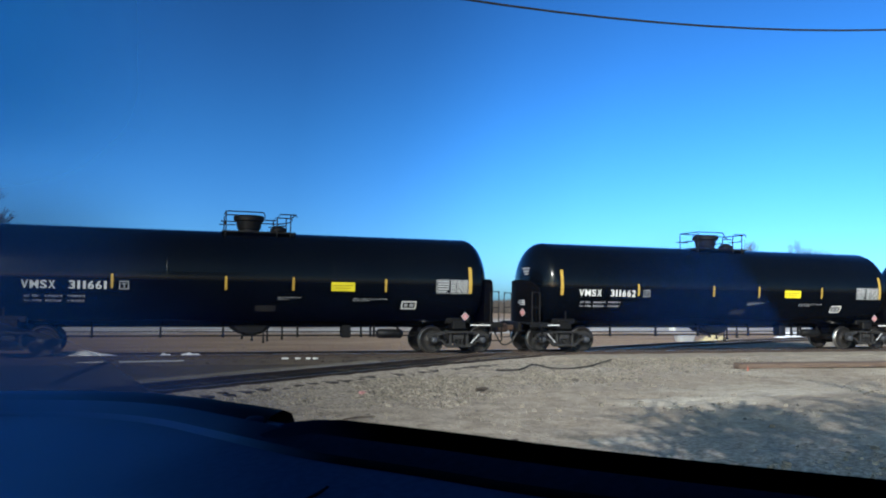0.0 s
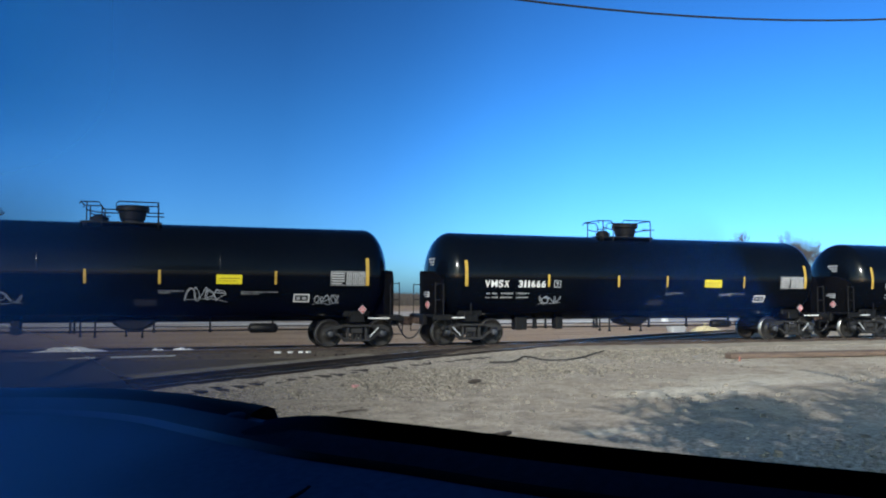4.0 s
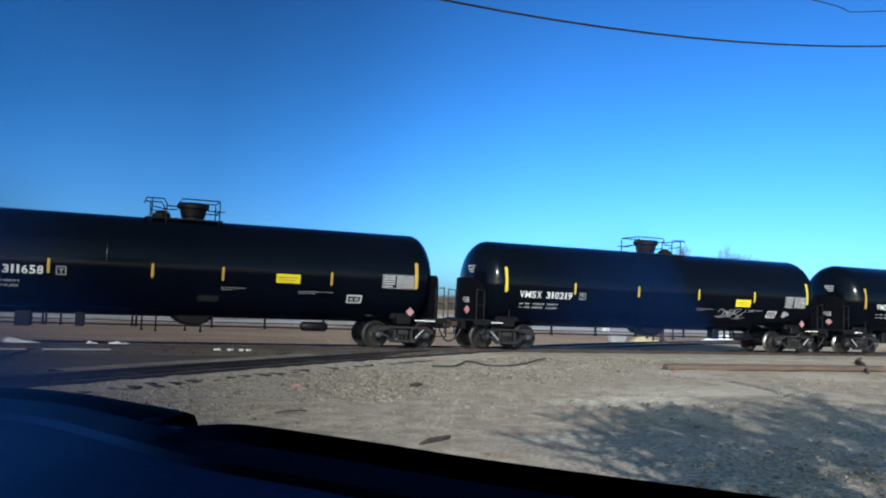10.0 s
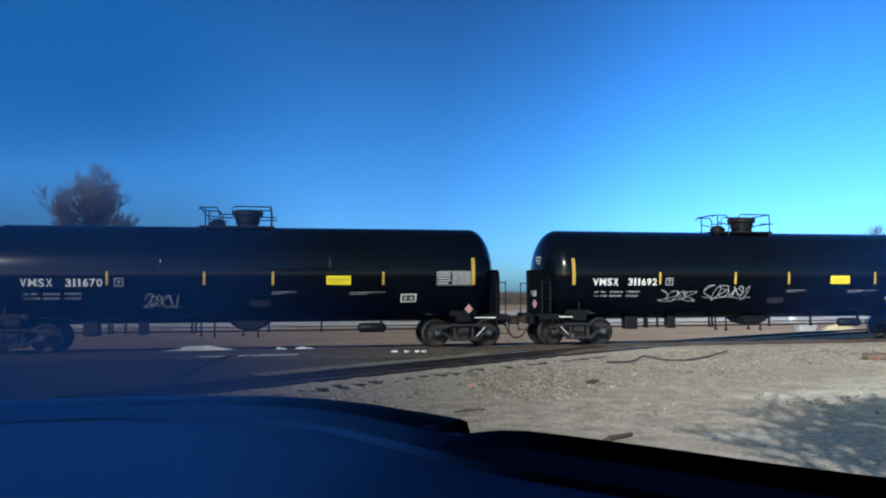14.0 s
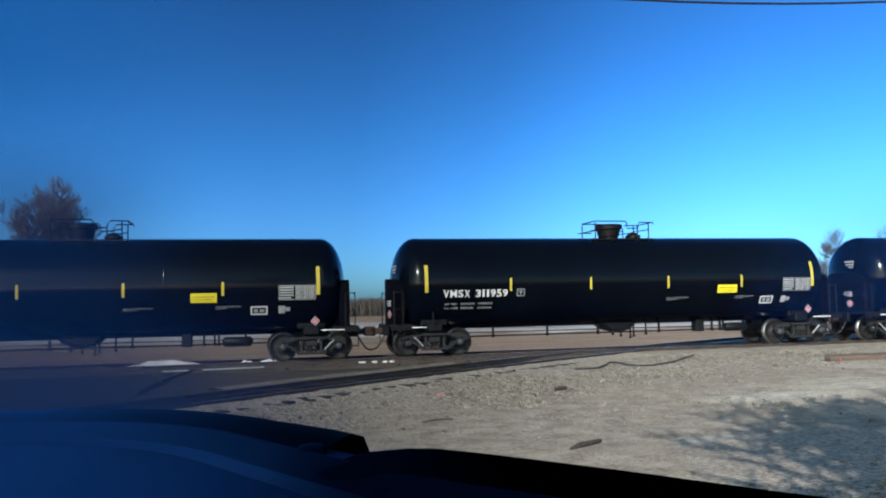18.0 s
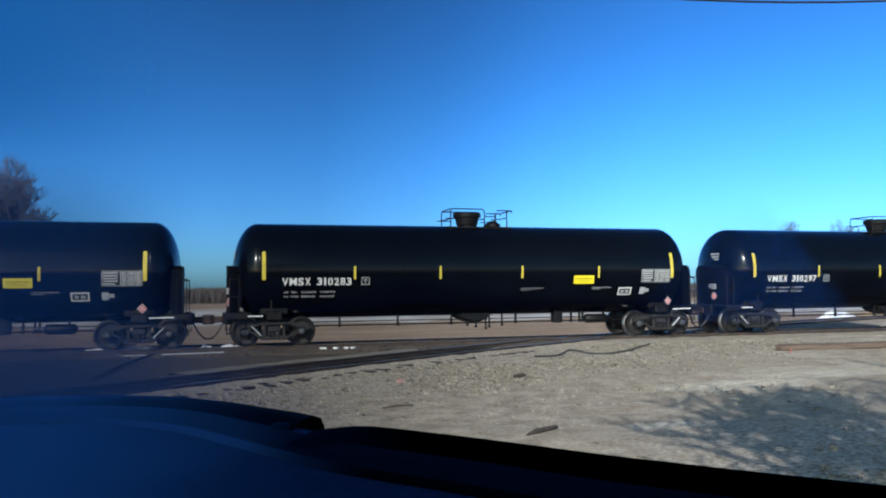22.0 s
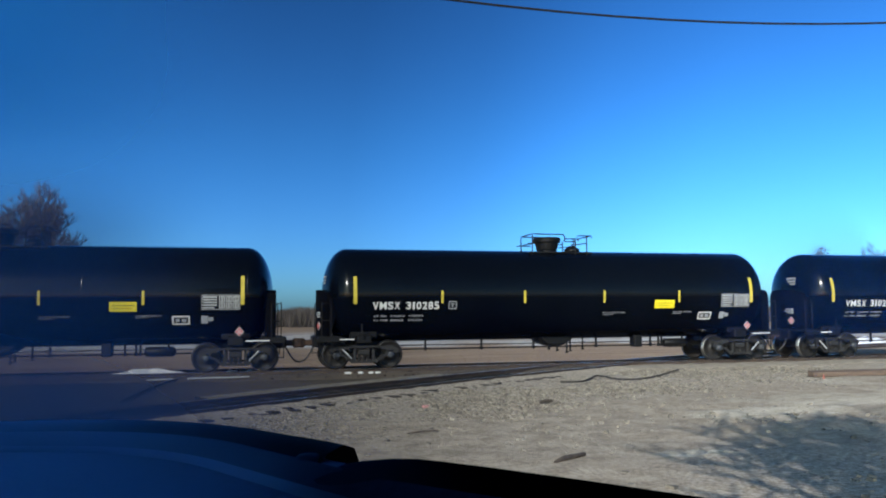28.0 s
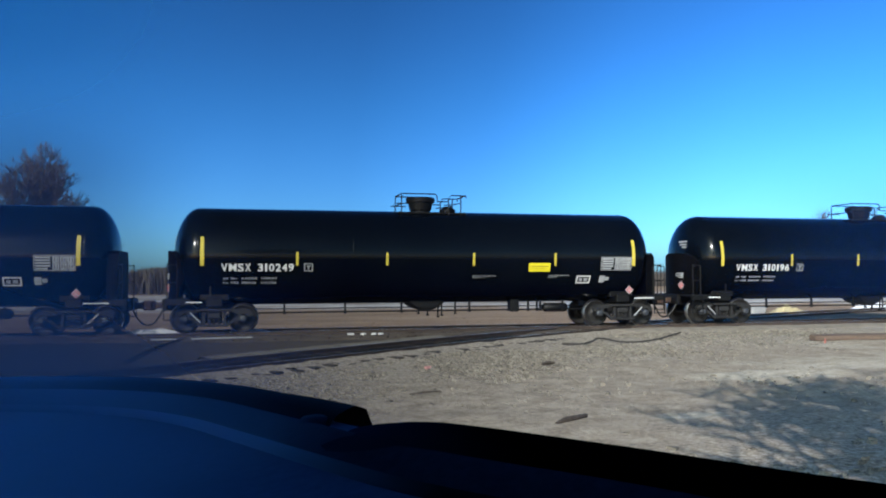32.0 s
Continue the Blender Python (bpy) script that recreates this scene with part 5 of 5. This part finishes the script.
SNOW_LABEL = "thin melting patch of old snow on the ground"
for i, (x, y, rx, ry, h) in enumerate(((-2.95, 27.45, 1.6, 0.42, 0.31), (-0.3, 27.5, 0.4, 0.25, 0.2), (0.45, 27.5, 0.45, 0.3, 0.22), (39.2, 43.7, 1.7, 1.1, 0.85))):
    build_mound("snow_patch", x, y, rx, ry, h, M_SNOW, SNOW_LABEL, "snow", i * 3.1)
for x, w in ((-2.35, 0.75), (-0.65, 1.85)):
    bm = bmesh.new()
    box(bm, (x, 25.95 + 0.1 * x, 0.05), (w, 0.09, 0.045), Matrix.Rotation(radians(6), 4, "Z"), 0.015)
    tagged(part("pale_board", bm, M_GREY), "weathered pale board lying beside the main track", "board")
# thin dark line across the ground, built as a tube
bm = bmesh.new()
tube(bm, smooth_path([(-2.65, 19.6, 0.0), (-2.5, 21.2, 0.02), (-2.3, 23.4, 0.02), (-2.05, 25.2, 0.02), (-1.75, 26.1, 0.03)], 6), 0.026, 7)
tagged(part("ground_strip", bm, M_CABLE), "thin dark strip lying between the tracks", "hose")
litter = tagged(new("paper_scraps"), "white scraps of litter beside the rail", "litter")
for k, (x, w) in enumerate(((3.35, 0.22), (3.75, 0.14), (4.08, 0.2), (4.3, 0.14))):
    bm = bmesh.new()
    box(bm, (x, 26.05 - 0.05 * k, 0.08), (w, 0.16, 0.06), Matrix.Rotation(0.7 * k, 4, "Z"), 0.02)
    part("scrap", bm, M_WHITE, litter)
def build_trough(x, y, turn):
    """An open pale tub with thick walls, its mouth upward."""
    bm = bmesh.new()
    rings = []
    for z, w in ((0.0, 0.82), (0.3, 1.0), (0.34, 1.04), (0.34, 0.94), (0.08, 0.78)):
        rings.append([bm.verts.new((w * 0.62 * math.copysign(abs(math.cos(a)) ** 0.5, math.cos(a)), w * 0.3 * math.copysign(abs(math.sin(a)) ** 0.5, math.sin(a)), z)) for a in np.arange(0.0, math.tau - 0.01, math.tau / 20)])
    for p, q in zip(rings, rings[1:]):
        for k in range(20):
            bm.faces.new((p[k], p[(k + 1) % 20], q[(k + 1) % 20], q[k]))
    bm.faces.new(rings[0][::-1])
    bm.faces.new(rings[-1])
    bmesh.ops.transform(bm, matrix=pose(x, y, -0.03 - ground_fall(y), 0, 0, turn) @ Matrix.Scale(1.2, 4), verts=bm.verts)
    tagged(part("tub", bm, M_GREY), "pale grey open tub lying beyond the track", "tub")


build_trough(32.0, 45.6, 8)
bm = bmesh.new()
box(bm, (42.8, 62.8, -0.2), (0.5, 0.4, 0.58), Matrix.Rotation(0.3, 4, "Z"), 0.03)
tagged(part("marker_box", bm, M_WHITE), "small white box standing in the far field", "box")
build_mound("straw_heap", 33.0, 43.7, 1.1, 0.9, 0.58, M_STRAW, "low heap of pale yellow straw beyond the track", "straw", 4.4)
build_mound("dirt_heap", 43.6, 44.2, 2.6, 1.25, 0.75, M_GRASS, "low heap of tan dirt and dead grass beyond the track", "dirt", 9.4)
bm = bmesh.new()
tube(bm, [(43.0, 42.7, -0.52), (43.0, 42.7, 0.3)], 0.075, 8)
tagged(part("marker_post", bm, M_WHITE), "short white marker post beside the dirt heap", "post")


# ---- trees ----
def grow(out, least, p, d, length, r, depth, rng, spread, twig):
    n = 4
    pts, rad = [p.copy()], [r]
    for i in range(n):
        d = (d + Vector((rng.uniform(-1, 1), rng.uniform(-1, 1), rng.uniform(-0.5, 0.9))) * 0.14).normalized()
        p = p + d * length / n
        pts.append(p.copy())
        rad.append(r * (1 - 0.5 * (i + 1) / n))
    out.append((pts, rad, depth))
    if depth == 0:
        return
    kids = rng.choice((3, 3, 4)) if depth > 1 else twig
    for k in range(kids):
        i = rng.randint(1 if depth < 4 else 2, n)
        side = Vector((rng.uniform(-1, 1), rng.uniform(-1, 1), rng.uniform(-0.25, 0.8))).normalized()
        grow(out, least, pts[i].copy(), (d * 0.75 + side * spread).normalized(), length * rng.uniform(0.55, 0.8), max(rad[i] * rng.uniform(0.45, 0.65), least), depth - 1, rng, spread, twig)
    grow(out, least, pts[-1].copy(), d, length * 0.75, max(rad[-1], least), depth - 1, rng, spread, twig)


def build_tree(x, y, height, seed, label, depth=5, spread=0.8, twig=4, thin=1.0, least=0.02):
    rng = random.Random(seed)
    tree = tagged(new("bare_tree"), label, "tree")
    tree.location = (x, y, -0.06 - ground_fall(y))
    limbs = []
    grow(limbs, least, Vector((0, 0, 0)), Vector((rng.uniform(-0.08, 0.08), rng.uniform(-0.08, 0.08), 1)), height * 0.3, height * 0.022 * thin, depth, rng, spread, twig)
    top = max(q.z for pts, _, _ in limbs for q in pts)
    k = height / top
    bt, bc = bmesh.new(), bmesh.new()
    for pts, rad, dep in limbs:
        big = dep >= depth - 1
        tube(bt if big else bc, [q * k for q in pts], [r * k for r in rad], 8 if big else (5 if dep > 1 else 3), cap=False)
    part("trunk", bt, M_BARK, tree, "grey-brown trunk and main limbs", smooth=True)
    part("crown", bc, M_BARK, tree, "leafless crown of fine twigs")
    return tree


build_tree(-27.0, 110, 20.0, 21, "tall leafless tree with a dense twiggy crown", 6, 0.62, 8, 1.0, 0.025)
build_tree(-20.5, 112, 12.0, 23, "small leafless tree beside a taller one", 5, 0.85, 8, 1.0, 0.027)
build_tree(93, 112, 13.4, 31, "leafless tree beyond the track with a thin crown", 6, 0.75, 7, 1.0, 0.013)
build_tree(101, 110, 13.8, 33, "leafless tree beyond the track with a thin crown", 6, 0.7, 7, 1.0, 0.013)
build_tree(108, 114, 12.0, 35, "leafless tree beyond the track with a thin crown", 5, 0.75, 4)
# the tree behind the car whose shadow falls over the lane
build_tree(2.1, -5.7, 14.5, 43, "leafless tree behind the parked car, casting twig shadows", 5, 0.95, 4, 1.4, 0.05)


def build_brush():
    """Winter brush and a far line of trees, as clumps of upright twigs."""
    rng = random.Random(8)
    verts, faces = [], []
    for n in range(100000):
        near = n % 5 == 0          # a taller thicket round the tall tree
        x = rng.uniform(-48, -7) if near else rng.uniform(-110, 210)
        y = 112 + rng.gauss(0, 2) if near else 150 + rng.gauss(0, 5)
        h = max(0.6, (3.9 if near else 3.0) + 1.2 * noise.noise((x * 0.03, 0, 0)) + 0.9 * noise.noise((x * 0.15, 2, 0)) - abs(rng.gauss(0, 0.7)))
        w = rng.uniform(0.025, 0.09)
        dx, dy = rng.gauss(0, 0.9), rng.gauss(0, 0.9)
        b = len(verts)
        a = rng.uniform(0, math.pi)
        ca, sa = math.cos(a) * w, math.sin(a) * w
        verts.extend([(x - ca, y - sa, -0.3), (x + ca, y + sa, -0.3), (x + ca * 0.9 + dx * 0.5, y + sa * 0.9 + dy * 0.5, h * 0.6), (x - ca * 0.9 + dx * 0.5, y - sa * 0.9 + dy * 0.5, h * 0.6), (x + dx, y + dy, h)])
        faces += [(b, b + 1, b + 2, b + 3), (b + 3, b + 2, b + 4)]
    me = bpy.data.meshes.new("winter_brush")
    me.from_pydata(verts, [], faces)
    me.materials.append(M_BRUSH)
    tagged(new("winter_brush", me), "far grey-brown line of winter brush and saplings", "brush", kind="stuff")
    verts, faces = [], []
    for _ in range(16000):
        x, y = rng.uniform(-30, 75), 29.6 + abs(rng.gauss(0, 9))
        h = rng.uniform(0.02, 0.09)
        b = len(verts)
        a = rng.uniform(0, math.tau)
        c, s = math.cos(a) * 0.02, math.sin(a) * 0.02
        lx, ly = rng.gauss(0, 0.06), rng.gauss(0, 0.06)
        g = -ground_fall(y)
        verts.extend([(x - c, y - s, g - 0.05), (x + c, y + s, g - 0.05), (x + lx, y + ly, g + h)])
        faces.append((b, b + 1, b + 2))
    me = bpy.data.meshes.new("dead_grass")
    me.from_pydata(verts, [], faces)
    me.materials.append(M_GRASS)
    tagged(new("dead_grass", me), "tan dead grass beyond the railway", "grass", kind="stuff")


build_brush()

# ---- overhead wire ----
bm = bmesh.new()
tube(bm, [(x, 12.0, 6.86 + 0.0087 * (x - 5.2) ** 2) for x in np.arange(-22, 45.5, 1.0)], 0.019, 6)
tagged(part("overhead_wire", bm, M_WIRE), "black sagging overhead wire", "wire")


bm = bmesh.new()
tube(bm, smooth_path([(-22, 12.0, 15.0), (-8, 13.0, 10.9), (5, 13.7, 9.25), (15.24, 14, 9.43), (17.64, 14, 9.58), (28, 13.5, 11.8), (45, 12.0, 21.0)], 6), 0.012, 6)
tagged(part("overhead_wire", bm, M_WIRE), "thin black overhead wire above a lower one", "wire")


for x in (-22.0, 45.0):
    z = 6.86 + 0.0087 * (x - 5.2) ** 2
    bm = bmesh.new()
    tube(bm, [(x, 12.0, -0.3), (x, 12.0, z * 0.5), (x, 12.0, z + 0.4)], [0.17, 0.15, 0.12], 14)
    tagged(part("utility_pole", bm, M_BARK, smooth=True), "round wooden utility pole carrying the overhead wire", "utility pole")

# ---- the parked car round the camera ----
def build_vehicle():
    v = tagged(new("parked_car"), "dark interior of a parked car with a hazy windscreen", "car")
    edge = [(-1.16, 0.42), (-0.7, 0.52), (-0.40, 0.58), (-0.22, 0.607), (-0.12, 0.612), (-0.06, 0.606), (0.0, 0.583), (0.04, 0.545), (0.066, 0.505), (0.082, 0.48), (0.091, 0.463)]
    right = [(0.12, 0.402), (0.16, 0.352), (0.2, 0.298), (0.27, 0.22), (0.36, 0.13), (0.5, 0.02), (0.8, -0.25)]
    zt = 1.861
    # raised binnacle hood: rounded lip, falling towards the seat
    def sweep(bm, line, prof, back, sink=0):
        rows = []
        for k, (x, y) in enumerate(line):
            low = 0.016 * max(0.0, 1 - k / sink) ** 1.5 if sink else 0.0      # its end dips under the pad
            rows.append([bm.verts.new((max(-1.25, x + back[0] * o), y + back[1] * o, zt + z - low)) for o, z in prof])
        for p, q in zip(rows, rows[1:]):
            for k in range(len(prof) - 1):
                bm.faces.new((p[k], p[k + 1], q[k + 1], q[k]))
        return rows
    back = (0.62, 0.78)
    line = [(q.x, q.y) for q in smooth_path([(x, y, 0) for x, y in edge], 4)]
    line2 = [(q.x, q.y) for q in smooth_path([(0.072, 0.442, 0), (0.086, 0.434, 0)] + [(x, y, 0) for x, y in right], 4)]
    # one padded deck, with a matt black lip along its far edge, a dark band and a seam behind it
    whole = [(q.x, q.y) for q in smooth_path([(x, y, 0) for x, y in edge[:8] + [(0.068, 0.496), (0.094, 0.447)] + right], 4)]
    lip = [(0.0, -0.05), (0.0, -0.012), (-0.006, -0.003), (-0.016, 0.0), (-0.03, -0.002), (-0.036, -0.006)]
    lip2 = [(0.0, -0.06), (0.0, -0.006), (-0.004, -0.001), (-0.012, 0.0), (-0.03, -0.002), (-0.036, -0.006)]
    pad = [(-0.02, -0.006), (-0.036, -0.0055), (-0.05, -0.011), (-0.062, -0.0135), (-0.075, -0.016), (-0.1, -0.019), (-0.14, -0.03), (-0.3, -0.06), (-0.6, -0.12)]
    strip = [(-0.034, -0.0045), (-0.037, -0.0045), (-0.05, -0.0098), (-0.052, -0.0108)]
    seam = [(-0.0505, -0.0102), (-0.052, -0.0105), (-0.057, -0.0115), (-0.0585, -0.0128)]
    bm = bmesh.new()
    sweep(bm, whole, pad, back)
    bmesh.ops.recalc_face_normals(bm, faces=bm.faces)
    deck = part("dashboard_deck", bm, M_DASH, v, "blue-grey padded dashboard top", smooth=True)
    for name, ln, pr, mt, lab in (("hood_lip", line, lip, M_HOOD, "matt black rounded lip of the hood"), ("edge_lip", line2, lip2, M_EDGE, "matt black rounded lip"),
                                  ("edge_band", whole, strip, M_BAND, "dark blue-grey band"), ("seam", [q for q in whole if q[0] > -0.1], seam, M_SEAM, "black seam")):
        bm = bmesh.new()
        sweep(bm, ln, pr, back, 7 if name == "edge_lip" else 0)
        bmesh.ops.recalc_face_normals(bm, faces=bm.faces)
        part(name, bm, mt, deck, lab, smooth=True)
    bm = bmesh.new()
    tube(bm, smooth_path([(0.096, 0.338, zt - 0.0165), (0.089, 0.326, zt - 0.018), (0.083, 0.313, zt - 0.0185), (0.072, 0.302, zt - 0.02), (0.058, 0.298, zt - 0.023)], 4), 0.0016, 6)
    part("curved_seam", bm, M_LIP, deck, "curved black seam in the dashboard")
    bm = bmesh.new()
    lathe(bm, [(-0.004, 0.008), (0.002, 0.008), (0.005, 0.005), (0.006, 0)], Matrix.Translation((0.064, 0.445, zt - 0.008)) @ Matrix.Rotation(-math.pi / 2, 4, "Y"), 18)
    part("light_sensor", bm, M_BAND, v, "small round black sensor dome", smooth=True)
    # windscreen
    me = bpy.data.meshes.new("windscreen")
    n = 24
    verts, faces = [], []
    for j in range(9):
        w = j / 8
        for i in range(n + 1):
            x = -1.25 + 2.5 * i / n
            verts.append((x, 0.86 - 0.52 * w - 0.16 * (x / 1.25) ** 2, 1.74 + 0.74 * w))
    for j in range(8):
        for i in range(n):
            a = j * (n + 1) + i
            faces.append((a, a + 1, a + n + 2, a + n + 1))
    me.from_pydata(verts, [], faces)
    me.polygons.foreach_set("use_smooth", [True] * len(faces))
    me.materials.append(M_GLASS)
    g = new("windscreen", me)
    g.parent = v
    g["label"] = "windscreen glass with a bluish painted haze"
    g.visible_shadow = False
    # shell: roof, sides, back, cowl, floor
    for name, c, s, mt in (("roof", (0, -0.75, 2.5), (2.7, 2.2, 0.05), M_LINER), ("side_panel", (-1.3, -0.8, 1.7), (0.06, 2.1, 1.6), M_LINER), ("side_panel", (1.3, -0.8, 1.7), (0.06, 2.1, 1.6), M_LINER),
                           ("rear_panel", (0, -1.86, 1.7), (2.66, 0.06, 1.6), M_LINER), ("floor_pan", (0, -0.5, 0.9), (2.66, 2.7, 0.06), M_LINER), ("cowl", (0, 0.84, 1.25), (2.6, 0.06, 0.68), M_TRIM)):
        bm = bmesh.new()
        box(bm, c, s, None, 0.015)
        part(name, bm, mt, v)
    # the nose below the line of sight: bonnet, wings, grille and bumper
    for name, c, s, bev in (("bonnet", (0, 1.42, 1.24), (2.3, 1.16, 0.12), 0.05), ("wing", (-1.2, 1.2, 0.98), (0.12, 1.6, 0.62), 0.04), ("wing", (1.2, 1.2, 0.98), (0.12, 1.6, 0.62), 0.04),
                            ("grille", (0, 1.97, 1.02), (2.2, 0.08, 0.34), 0.02), ("bumper", (0, 2.04, 0.74), (2.5, 0.2, 0.26), 0.06), ("sill", (-1.26, -0.5, 0.8), (0.1, 2.6, 0.24), 0.03), ("sill", (1.26, -0.5, 0.8), (0.1, 2.6, 0.24), 0.03)):
        bm = bmesh.new()
        box(bm, c, s, None, bev)
        part(name, bm, M_BODY, v, smooth=False)
    for x in (-1.05, 1.05):
        for y in (-1.2, 1.3):
            bm = bmesh.new()
            lathe(bm, [(-0.12, 0), (-0.12, 0.24), (-0.1, 0.42), (0.1, 0.42), (0.12, 0.24), (0.12, 0)], Matrix.Translation((x, y, 0.4)), 24)
            part("wheel", bm, M_TRIM, v, "black tyre", smooth=True)


build_vehicle()


def motions():
    for k, kind, car in CARS:
        walk(car, [(t, pose(x + 18.13 * k + X0, YC, ZR)) for t, x in TRAIN])


motions()
